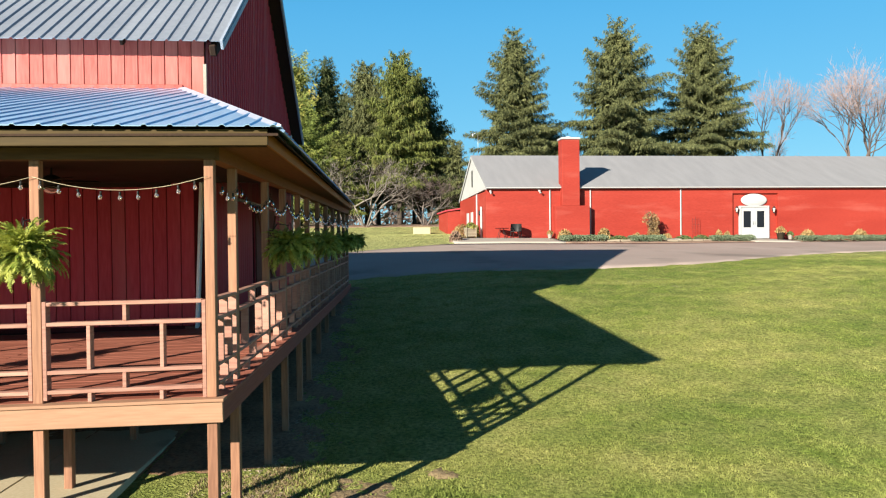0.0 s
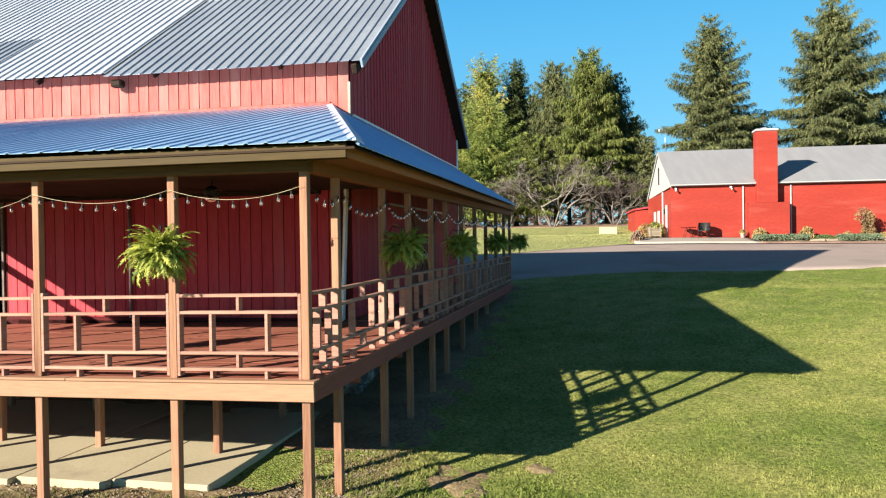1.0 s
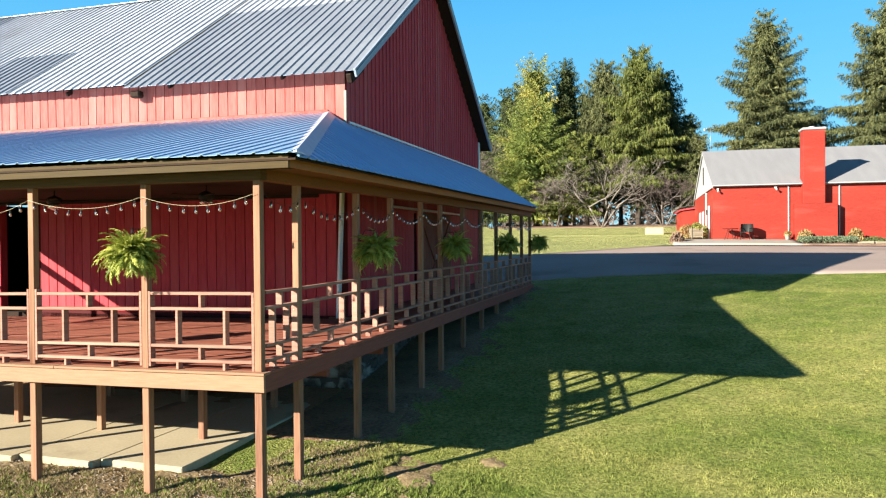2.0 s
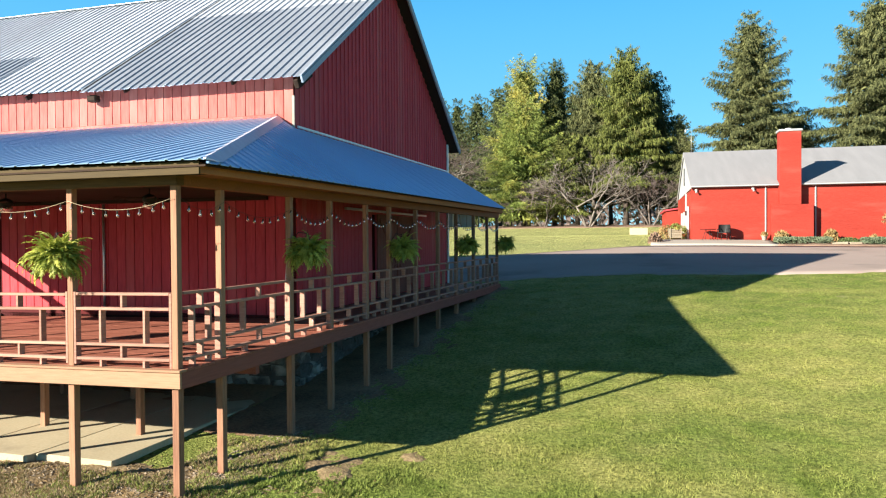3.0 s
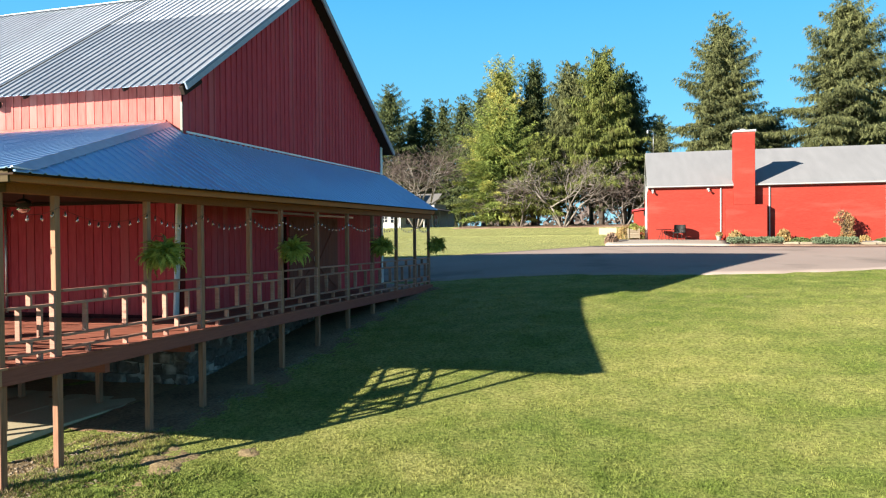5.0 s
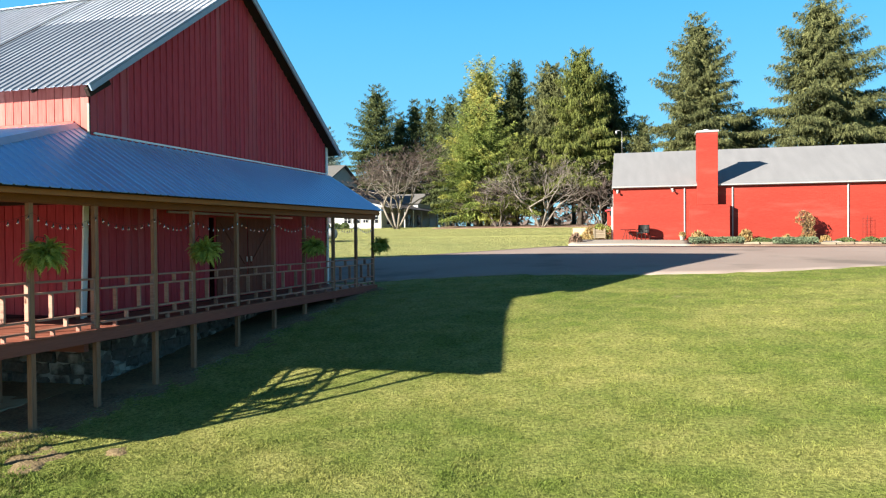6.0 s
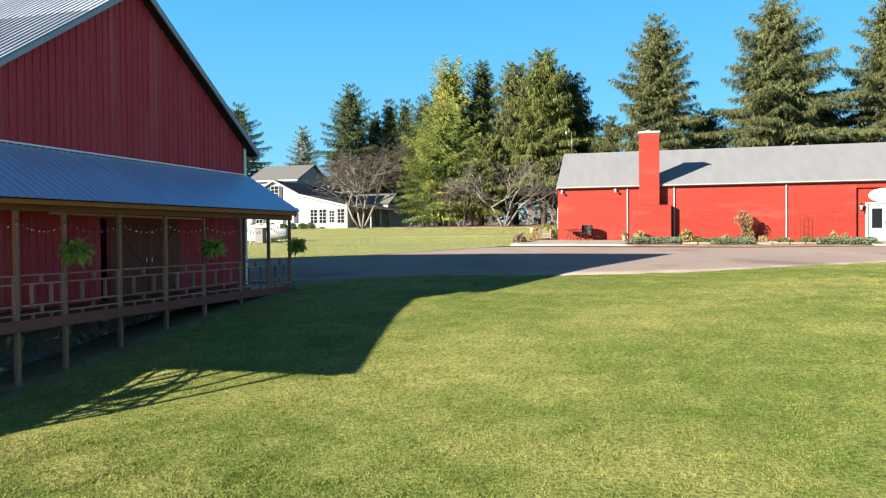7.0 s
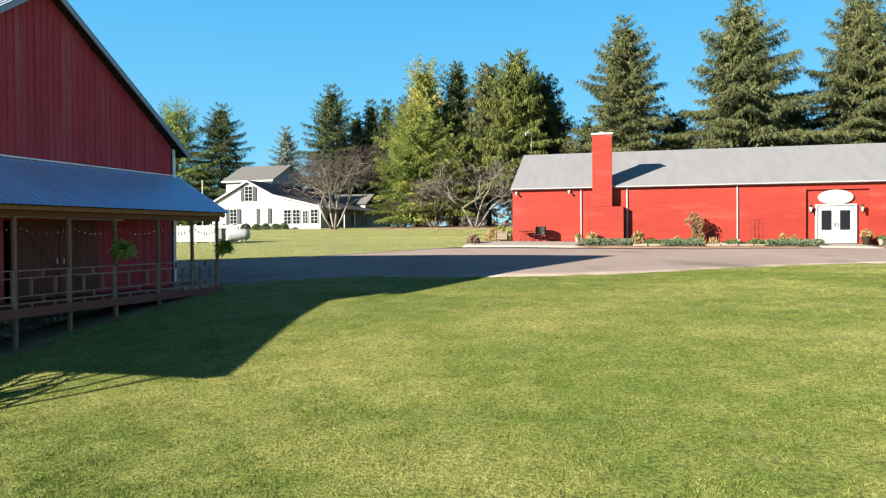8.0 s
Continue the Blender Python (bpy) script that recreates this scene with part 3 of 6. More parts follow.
def sheets(name, u_from, u_to, low, high, mat, parent, origin, uax, vax, lift=0.0, rib=0.028):
    u = u_from
    while u < u_to - 0.02:
        ribbed_sheet(name, u, min(u + 0.914, u_to), low, high, mat, parent, origin, uax, vax, lift, rib)
        u += 0.914


ROOF_AT = Vector((-9.8, RIDGE_Y, RIDGE_Z + 0.03 + 8.5 * ROOF_RISE))
barn_roof = put("barn_roof", box_mesh("ridge_cap", 16.9, 0.30, 0.03, METAL_DULL, 0.01), barn, Matrix.Translation(ROOF_AT), "ribbed metal barn roof, its reflection painted as bright and dull sheets")
ux_roof = Vector((1, 0, -ROOF_RISE))
front_v = Vector((0, RIDGE_Y - 5.40, RIDGE_Z - EAVE_Z))
run_f = front_v.length
front_v.normalize()
back_v = Vector((0, RIDGE_Y - TAIL_Y, RIDGE_Z - TAIL_Z))
run_b = back_v.length
back_v.normalize()
o_front = Vector((0, 5.40, EAVE_Z - 1.3 * ROOF_RISE)) - ROOF_AT
o_back = Vector((0, TAIL_Y, TAIL_Z - 1.3 * ROOF_RISE)) - ROOF_AT
# bright and dull runs of sheets paint the roof's uneven reflection
sheets("roof_panel", -18.25, -15.8, lambda u: 0.10, lambda u: run_f, METAL_DULL, barn_roof, o_front, ux_roof, front_v, 0.03)
sheets("roof_panel", -15.8, -6.8, lambda u: 0.10, lambda u: run_f, METAL_GLARE, barn_roof, o_front, ux_roof, front_v, 0.03)
sheets("roof_panel", -6.8, -1.34, lambda u: 5.0, lambda u: run_f, METAL_GLARE, barn_roof, o_front, ux_roof, front_v, 0.012)
sheets("roof_panel", -6.8, -1.34, lambda u: 0.0, lambda u: 5.1, METAL_DULL, barn_roof, o_front, ux_roof, front_v, 0.004)
sheets("roof_panel", -11.9, -10.05, lambda u: 0.09, lambda u: 2.65, METAL_DULL, barn_roof, o_front, ux_roof, front_v, 0.045)
sheets("roof_panel", 1.34, 18.25, lambda u: 0.0, lambda u: run_b, METAL_DULL, barn_roof, o_back, -ux_roof, back_v, 0.004)
for y0, z0 in ((5.82, EAVE_Z + 0.23), (TAIL_Y - 0.06, TAIL_Z - 0.05)):
    dv = [Vector((x, y, z - 0.045 + up + ROOF_RISE * (-1.3 - x))) for up in (0.0, 0.05) for x, y, z in ((-18.2, y0, z0), (-1.36, y0, z0), (-1.36, RIDGE_Y, RIDGE_Z - 0.03), (-18.2, RIDGE_Y, RIDGE_Z - 0.03))]
    put("roof_deck", mesh_from("roof_deck", dv, [(3, 2, 1, 0), (4, 5, 6, 7), (0, 1, 5, 4), (1, 2, 6, 5), (2, 3, 7, 6), (3, 0, 4, 7)], DARK_WOOD), barn)
beam("rake_trim", (-1.37, 5.38, EAVE_Z - 0.055), (-1.37, RIDGE_Y, RIDGE_Z - 0.05), 0.05, 0.17, METAL_TRIM, barn, 0.006, "blue-grey metal rake trim")
beam("rake_trim", (-1.37, TAIL_Y + 0.02, TAIL_Z - 0.055), (-1.37, RIDGE_Y, RIDGE_Z - 0.05), 0.05, 0.17, METAL_TRIM, barn, 0.006, "blue-grey metal rake trim")
for k in range(6):
    x = -3.1 - 2.7 * k
    beam("rafter_tail", (x, 5.60, EAVE_Z + 0.02), (x, 6.4, EAVE_Z + 0.53), 0.05, 0.09, DARK_WOOD, barn)
beam("eave_bracket", (-1.55, 5.50, EAVE_Z - 0.13), (-1.55, 6.1, EAVE_Z + 0.25), 0.12, 0.2, DARK_WOOD, barn, 0.02, "weathered end of an eave beam")
box("eave_bracket", -6.75, -6.5, 5.52, 5.70, EAVE_Z - 0.17, EAVE_Z - 0.02, DARK_WOOD, barn, 0.03, "weathered end of an eave beam")

# ---- white corner boards and flashing
beam("corner_board", (-1.93, FRONT_Y - 0.045, DECK_Z - 0.02), (-1.80, FRONT_Y - 0.045, 4.75), 0.05, 0.185, TRIM_WHITE, barn, 0.006, "white corner board, slightly leaning")
box("corner_board", GABLE_X - 0.018, GABLE_X + 0.038, FRONT_Y - 0.060, FRONT_Y - 0.030, 5.62, 6.30, CONCRETE_PALE, barn, 0.006, "weathered white corner board")
box("corner_board", GABLE_X + 0.01, GABLE_X + 0.06, BACK_Y - 0.11, BACK_Y + 0.02, 1.7, 6.75, TRIM_WHITE, barn, 0.006, "white corner board")

# ---------------------------------------------------------------- porch
porch = thing("porch", "stained timber porch on posts round two sides of the barn", "porch")
POSTS_X = (0.0, -1.62, -3.44, -5.28, -7.1, -8.9, -10.9)
POSTS_Y = (0.91, 2.77, 4.2, 5.80, 7.06, 8.78, 10.51, 12.22, 14.13, 15.87, 17.33)
WEST_END = -11.0
FALL = 0.017                                         # the front deck sinks slowly away from the corner
BEAM_LO, BEAM_HI = 4.0, 4.20


def post(x, y, base):
    """A square post from the ground to the beam, in two timbers."""
    box("post", x - 0.046, x + 0.046, y - 0.046, y + 0.046, DECK_Z + FALL * min(x, 0), BEAM_LO + 0.003 * y, POST_WOOD, porch, 0.006)
    box("support_post", x - 0.05, x + 0.05, y - 0.05, y + 0.05, base - 0.3, DECK_Z - 0.032 + FALL * min(x, 0), POST_WOOD, porch, 0.006)


for x in POSTS_X:
    post(x, 0.0, float(ground_z(x, 0)))
for y in POSTS_Y:
    post(0.0, y, float(ground_z(0, y)))
for x in (-2.25, -4.2, -5.95, -7.8, -9.7):
    box("support_post", x - 0.05, x + 0.05, 1.9, 2.0, 0.0, 1.30, POST_WOOD, porch, 0.006)
    box("support_post", x - 0.05, x + 0.05, 4.0, 4.1, 0.0, 1.30, POST_WOOD, porch, 0.006)
# sistered boards beside the posts up to the rail
for x in POSTS_X[1:]:
    box("rail_cleat", x + 0.048, x + 0.086, -0.045, 0.045, DECK_Z, 2.66, RAIL_WOOD, porch)
    box("rail_cleat", x - 0.086, x - 0.048, -0.045, 0.045, DECK_Z, 2.66, RAIL_WOOD, porch)
box("rail_cleat", -0.086, -0.048, -0.045, 0.045, DECK_Z, 2.66, RAIL_WOOD, porch)
for y in POSTS_Y:
    box("rail_cleat", -0.045, 0.045, y - 0.086, y - 0.048, DECK_Z, 2.66, RAIL_WOOD, porch)

# deck frame
beam("rim_board", (WEST_END, -0.0855, DECK_Z - 0.13 + FALL * WEST_END), (0.115, -0.0855, DECK_Z - 0.13), 0.039, 0.20, RIM_WOOD, porch, 0.005, "pale stained rim board")
box("rim_board", 0.068, 0.108, -0.063, 17.48, DECK_Z - 0.24, DECK_Z - 0.03, RIM_RED, porch, 0.005, "red-brown rim board")
box("rim_board", GABLE_X + 0.03, 0.066, 17.43, 17.47, DECK_Z - 0.24, DECK_Z - 0.03, RIM_RED, porch, 0.005)
for k in range(14):
    x = -0.5 - 0.9 * k
    box("joist", x - 0.02, x + 0.02, -0.06, FRONT_Y - 0.05, DECK_Z - 0.24 + FALL * x, DECK_Z - 0.036 + FALL * x, DARK_WOOD, porch, 0)
for y in (1.96, 4.06):
    beam("girder", (WEST_END, y, DECK_Z - 0.335 + FALL * WEST_END), (-0.1, y, DECK_Z - 0.335), 0.1, 0.175, RIM_RED, porch, 0)
for k in range(15):
    y = 0.7 + 1.15 * k
    box("joist", GABLE_X + 0.06 if y > 5.7 else -0.48, 0.066, y - 0.02, y + 0.02, DECK_Z - 0.24, DECK_Z - 0.035, DARK_WOOD, porch, 0)

# beam, fascia
box("beam", WEST_END, 0.075, -0.07, 0.07, BEAM_LO, BEAM_HI, BEAM_WOOD, porch, 0.006, "treated roof beam")
beam("beam", (0, 0.075, BEAM_LO + 0.1), (0, 17.42, BEAM_LO + 0.155), 0.14, 0.2, SIDE_BEAM, porch, 0.006, "treated roof beam")
box("frieze", WEST_END, 0.0, 0.076, 0.10, BEAM_HI - 0.01, BEAM_HI + 0.17, DARK_WOOD, porch, 0, "dark frieze board above the beam")
box("frieze", -0.10, -0.076, 0.11, 17.42, BEAM_HI - 0.01, BEAM_HI + 0.17, DARK_WOOD, porch, 0, "dark frieze board above the beam")
box("beam", -10.97, -10.83, 0.075, FRONT_Y - 0.05, BEAM_LO, BEAM_HI, BEAM_WOOD, porch, 0.006, "treated roof beam")
# unseen bar, added so that its shadow crosses the sunlit front wall
box("tie_beam", -10.95, -10.85, 0.075, FRONT_Y - 0.05, 3.60, 3.74, BEAM_WOOD, porch, 0.006)
CORNER = Vector((0.75, -0.42, 4.215))                    # the metal's corners, past the fascia
FAR_C = Vector((0.20, 17.80, 4.41))
HIP_TOP = Vector((-1.93, 5.76, 5.87))
NEAR_F, FAR_F = Vector((0.62, -0.38, 4.25)), Vector((0.16, 17.62, 4.38))
wall_x = lambda y: -1.57 - 0.0262 * (y - 5.75)         # the gable wall as the porch meets it
beam("fascia", (-11.3, NEAR_F.y + 0.02, 4.165), (NEAR_F.x + 0.002, NEAR_F.y + 0.02, 4.165), 0.03, 0.15, FASCIA_WOOD, porch, 0.004, "olive-brown fascia board")
beam("fascia", (NEAR_F.x - 0.02, NEAR_F.y + 0.037, 4.165), (FAR_F.x - 0.02, FAR_F.y, 4.30), 0.03, 0.13, PINE_FASCIA, porch, 0.004, "ochre pine fascia board")
beam("fascia", (FAR_F.x - 0.02, FAR_F.y - 0.02, 4.24), (GABLE_X, FAR_F.y - 0.02, 5.58), 0.03, 0.14, BEAM_WOOD, porch, 0.004)

# closed soffit added; the near-black one stands in for the eave's dark underside
box("soffit", -11.2, NEAR_F.x - 0.04, NEAR_F.y + 0.036, -0.072, 4.11, 4.125, DARK_WOOD, porch, 0, "plank soffit added to close the eave")
sv_ = [(0.072, -0.07), (NEAR_F.x - 0.045, NEAR_F.y + 0.04), (FAR_F.x - 0.045, FAR_F.y - 0.05), (0.072, FAR_F.y - 0.05)]
put("soffit", mesh_from("soffit", [(x, y, 4.130 + 0.005 * y) for x, y in sv_] + [(x, y, 4.144 + 0.005 * y) for x, y in sv_], [(3, 2, 1, 0), (4, 5, 6, 7), (0, 1, 5, 4), (1, 2, 6, 5), (2, 3, 7, 6), (3, 0, 4, 7)], SIDE_BEAM), porch, None, "plank soffit added to close the eave")
su = (FAR_C - CORNER).normalized()
sn = su.cross(HIP_TOP - CORNER).normalized()
sv = sn.cross(su).normalized()
k_wall = lambda y: Vector((wall_x(y), y, CORNER.z - (sn.x * (wall_x(y) - CORNER.x) + sn.y * (y - CORNER.y)) / sn.z))
PR = k_wall(11.6) + Vector((0.05, 0, 0.035))
flash_a, flash_b = k_wall(FRONT_Y + 0.1) + Vector((0.05, 0, 0.035)) - PR, k_wall(BACK_Y - 0.02) + Vector((0.05, 0, 0.035)) - PR
flashing = box_mesh("wall_flashing", 0.05, (flash_b - flash_a).length, 0.045, TRIM_WHITE, 0.01)
flashing.transform((flash_b - flash_a).to_track_quat("Y", "Z").to_matrix().to_4x4())
porch_roof = put("porch_roof", flashing, porch, Matrix.Translation(PR), "blue-grey ribbed metal porch roof with a hip")
fv = Vector((0, FRONT_Y - CORNER.y, HIP_TOP.z - 4.255))
run_p = fv.length
fv.normalize()
o_p = Vector((0, CORNER.y, 4.255))


def hip_line(u):
    return run_p if u <= HIP_TOP.x else run_p * (CORNER.x - u) / (CORNER.x - HIP_TOP.x)


sheets("roof_panel", -12.8, CORNER.x, lambda u: -0.03 if u > -11.3 else run_p * (-11.3 - u) / 1.5, hip_line, METAL_PORCH, porch_roof, o_p - PR + Vector((0, 0, 0.004)), Vector((1, 0, -0.006)), fv, 0.0, 0.015)
side_top_u, side_top_v = [], []
for p in (CORNER, HIP_TOP, k_wall(FRONT_Y + 0.03), k_wall(FAR_C.y)):
    d = p - CORNER
    side_top_u.append(d.dot(su))
    side_top_v.append(d.dot(sv))
side_top_u[2] = max(side_top_u[2], side_top_u[1] + 0.01)
side_len = (FAR_C - CORNER).length
sheets("roof_panel", 0.0, side_len, lambda u: -0.03, lambda u: float(np.interp(u, side_top_u, side_top_v)), METAL_PORCH, porch_roof, CORNER - PR, su, sv, 0.0, 0.018)
hip_dir = HIP_TOP - CORNER
hv, hf = [], []
for s in (0.0, 1.0):
    c = CORNER + hip_dir * (s * 1.0) + Vector((0, 0, 0.05 + 0.01 * (1 - s)))
    fr = Vector((-1, 0, 0)) * 0.12
    sd = su * 0.34 - Vector((0, 0, 0.008))
    hv += [c + fr + Vector((0, 0, -0.022)) - PR, c - PR, c + sd + Vector((0.0, 0, -0.022)) - PR, c - Vector((0, 0, 0.03)) - PR]
hf = [(0, 1, 5, 4), (1, 2, 6, 5), (2, 3, 7, 6), (3, 0, 4, 7), (0, 3, 2, 1), (4, 5, 6, 7)]
put("hip_cap", mesh_from("hip_cap", hv, hf, HIP_METAL), porch_roof, None, "pale metal hip cap")
beam("wall_flashing", Vector((-12.7, FRONT_Y - 0.38, HIP_TOP.z + 0.01)) - PR, Vector((HIP_TOP.x, FRONT_Y - 0.07, HIP_TOP.z + 0.03)) - PR, 0.05, 0.08, RED_LIT_FADED, porch_roof, 0.01)
# sheathing and rafters under the metal
sh = [Vector((-11.25, CORNER.y + 0.03, CORNER.z - 0.02)), Vector((CORNER.x - 0.03, CORNER.y + 0.03, CORNER.z - 0.02)), Vector((HIP_TOP.x, FRONT_Y, HIP_TOP.z - 0.03)), Vector((-12.7, FRONT_Y, HIP_TOP.z - 0.03))]
put("roof_sheathing", mesh_from("roof_sheathing", sh + [p - Vector((0, 0, 0.02)) for p in sh], [(0, 1, 2, 3), (7, 6, 5, 4), (0, 4, 5, 1), (1, 5, 6, 2), (2, 6, 7, 3), (3, 7, 4, 0)], DARK_WOOD), porch_roof, pose(*(-PR)))
sh = [Vector((CORNER.x - 0.04, CORNER.y + 0.06, CORNER.z - 0.02)), Vector((FAR_C.x - 0.04, FAR_C.y - 0.03, FAR_C.z - 0.02)), k_wall(FAR_C.y - 0.03) - Vector((0, 0, 0.03)), k_wall(FRONT_Y + 0.03) - Vector((0, 0, 0.03)), HIP_TOP - Vector((0, 0, 0.03))]
put("roof_sheathing", mesh_from("roof_sheathing", sh + [p - Vector((0, 0, 0.02)) for p in sh], [(0, 1, 2, 3, 4), (9, 8, 7, 6, 5), (0, 5, 6, 1), (1, 6, 7, 2), (2, 7, 8, 3), (3, 8, 9, 4), (4, 9, 5, 0)], DARK_WOOD), porch_roof, pose(*(-PR)))
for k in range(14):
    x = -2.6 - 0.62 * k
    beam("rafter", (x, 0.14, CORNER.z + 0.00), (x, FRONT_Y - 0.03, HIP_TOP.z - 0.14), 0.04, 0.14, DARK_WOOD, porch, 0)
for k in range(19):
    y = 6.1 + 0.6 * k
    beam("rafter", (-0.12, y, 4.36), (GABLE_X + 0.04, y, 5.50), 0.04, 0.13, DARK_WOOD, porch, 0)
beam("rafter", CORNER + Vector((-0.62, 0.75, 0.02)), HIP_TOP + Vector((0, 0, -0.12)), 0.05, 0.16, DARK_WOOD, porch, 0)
# added dark panel: keeps sky light off the wall top, where rafters are open
porch_shade_panel = box("ceiling", WEST_END, -0.11, 0.105, FRONT_Y - 0.04, 4.235, 4.26, DARK_WOOD, None, 0)
tagged(porch_shade_panel, "flat dark panel added over the front porch to deepen its shade", "ceiling", kind="structure")

# ---- railings, one for each bay
RAIL_Z = (2.655, 2.465, 2.01, 1.825)


def railing(p, q):
    """Four flat rails with short staggered uprights between two posts."""
    p, q = Vector(p), Vector(q)
    d = (q - p).normalized()
    a, b = p + d * 0.086, q - d * 0.086
    rail_thing = thing("railing", "stained porch railing with staggered short uprights", "railing", (p.x, p.y, DECK_Z), group="porch railings")
    base = Vector((p.x, p.y, DECK_Z))
    for z in RAIL_Z:
        sag = random.uniform(-0.006, 0.006)
        beam("rail", a + Vector((0, 0, z + sag + FALL * a.x)) - base, b + Vector((0, 0, z - sag + FALL * b.x)) - base, 0.088, 0.036, RAIL_WOOD, rail_thing)
    rows = ((RAIL_Z[0], RAIL_Z[1], (0.5,)), (RAIL_Z[1], RAIL_Z[2], (0.27, 0.73)), (RAIL_Z[2], RAIL_Z[3], (0.5,)), (RAIL_Z[3], DECK_Z - 0.018, (0.27, 0.73)))
    turn = math.degrees(math.atan2(d.y, d.x))
    for top, bottom, at in rows:
        for f in at:
            c = a + (b - a) * (f + random.uniform(-0.015, 0.015)) - base
            h = top - bottom - 0.036
            put("baluster", box_mesh("baluster", 0.038, 0.086, h, RAIL_WOOD), rail_thing, pose(c.x, c.y, (top + bottom) / 2 - DECK_Z + FALL * (c.x + base.x), 0, 0, turn))


for x0, x1 in zip(POSTS_X[1:], POSTS_X):
    railing((x0, 0, 0), (x1, 0, 0))
for y0, y1 in zip((0.0, *POSTS_Y), POSTS_Y):
    railing((0, y0, 0), (0, y1, 0))
for y in (1.9, 3.8):
    post(-10.9, y, float(ground_z(-10.9, y)))
for y0, y1 in ((0.0, 1.9), (1.9, 3.8), (3.8, 5.7)):
    railing((-10.9, y0, 0), (-10.9, y1, 0))

# ---- slab and foundation
for x0, x1, y0 in ((-13.0, -4.35, 0.40), (-4.34, -3.02, 0.52), (-3.01, -1.64, 0.66)):
    tagged(box("slab", x0, x1, y0, 5.6, -0.1, 0.22, CONCRETE, None, 0.012), "stained concrete slab beneath the porch", "slab", kind="structure")
base_wall = tagged(box("foundation", -17.9, GABLE_X + 0.10, FRONT_Y - 0.03, BACK_Y - 0.05, -0.5, 1.44, MORTAR, None, 0), "rubble stone foundation of the barn, patchily whitewashed", "foundation", kind="structure")

# ---------------------------------------------------------------- brick building
HALL_AT, HALL_TURN = (6.87, 36.94, 0.0), 3.2
hall = thing("brick_building", "long low red-painted brick building with a pale shingle roof", "building", HALL_AT, HALL_TURN)
HALL_LEN, HALL_DEEP, HALL_EAVE, HALL_RIDGE = 38.0, 12.2, 6.25, 8.95
REC0, REC1, REC_TOP = 16.05, 19.15, 5.90
box("wall", 0, REC0, 0, 0.3, 2.3, HALL_EAVE, BRICK_RED, hall, 0)
box("wall", REC1, HALL_LEN, 0, 0.3, 2.3, HALL_EAVE, BRICK_RED, hall, 0)
box("wall", REC0, REC1, 0, 0.3, REC_TOP, HALL_EAVE, BRICK_RED, hall, 0)
box("wall", REC0, REC1, 0.16, 0.3, 2.3, REC_TOP, BRICK_RED, hall, 0)
box("wall", 0, 0.3, 0.302, HALL_DEEP, 2.3, 6.1, BRICK_RED, hall, 0)
box("wall", HALL_LEN - 0.3, HALL_LEN, 0.302, HALL_DEEP, 2.3, 6.1, BRICK_RED, hall, 0)
box("wall", 0.302, HALL_LEN - 0.302, HALL_DEEP - 0.3, HALL_DEEP, 2.3, 6.1, BRICK_RED, hall, 0)
box("floor", 0.3, HALL_LEN - 0.3, 0.3, HALL_DEEP - 0.3, 2.4, 2.9, CONCRETE, hall, 0)
for x0, x1 in ((0.02, 0.14), (HALL_LEN - 0.14, HALL_LEN - 0.02)):
    gv = [(x, y, z) for x in (x0, x1) for y, z in ((0.0, HALL_EAVE), (HALL_DEEP, 6.1), (5.95, HALL_RIDGE - 0.1))]
    put("gable", mesh_from("gable", gv, [(0, 2, 1), (3, 4, 5), (0, 1, 4, 3), (1, 2, 5, 4), (2, 0, 3, 5)], WHITE), hall, None, "white-painted gable")
box("gable_vent", -0.02, 0.03, 5.6, 5.95, 6.75, 7.9, BLACK, hall, 0.005, "dark slatted gable vent")
for a, b in (((-0.28, HALL_EAVE + 0.06), (5.95, HALL_RIDGE)), ((HALL_DEEP + 0.28, 6.1), (5.95, HALL_RIDGE))):
    y0, z0 = a
    y1, z1 = b
    beam("roof", (HALL_LEN / 2, y0, z0), (HALL_LEN / 2, y1, z1), HALL_LEN + 0.12, 0.09, SHINGLE, hall, 0, "pale grey shingle roof")
    beam("barge_board", (-0.045, y0, z0 - 0.11), (-0.045, y1, z1 - 0.10), 0.03, 0.14, WHITE, hall)
box("gutter", -0.05, HALL_LEN + 0.05, -0.33, -0.22, HALL_EAVE - 0.005, HALL_EAVE + 0.06, WHITE, hall, 0.02, "white gutter")
box("soffit", -0.05, HALL_LEN + 0.05, -0.20, -0.004, HALL_EAVE - 0.03, HALL_EAVE, WHITE, hall, 0)
for u, lo in ((4.02, 3.25), (6.62, 3.05), (12.55, 3.25), (27.0, 3.0)):
    box("downspout", u - 0.034, u + 0.034, -0.08, -0.01, lo, HALL_EAVE - 0.05, WHITE, hall, 0.012, "white downspout")
box("downspout", 12.5, 12.62, -0.5, -0.1, 3.12, 3.22, WHITE, hall, 0.012)
box("downspout", -0.10, -0.01, 3.4, 3.5, 3.3, 6.1, WHITE, hall, 0.012)
for v in (5.4, 7.4):
    win = box("side_window", -0.05, 0.02, v, v + 0.9, 3.6, 5.0, WHITE, hall, 0.01, "white window frame")
    box("window_pane", -0.015, 0.03, -0.33, 0.33, -0.55, 0.55, GLASS, win, 0)
# chimney
box("chimney_base", 4.25, 6.42, -0.55, -0.002, 2.5, 5.15, BRICK_RED, hall, 0.01, "red brick chimney base")
box("chimney", 4.68, 5.79, -0.54, 0.3, 5.15, 9.25, BRICK_RED, hall, 0.01, "tall red brick chimney")
box("chimney_cap", 4.62, 5.85, -0.60, 0.36, 9.25, 9.37, WHITE, hall, 0.02, "white concrete chimney cap")
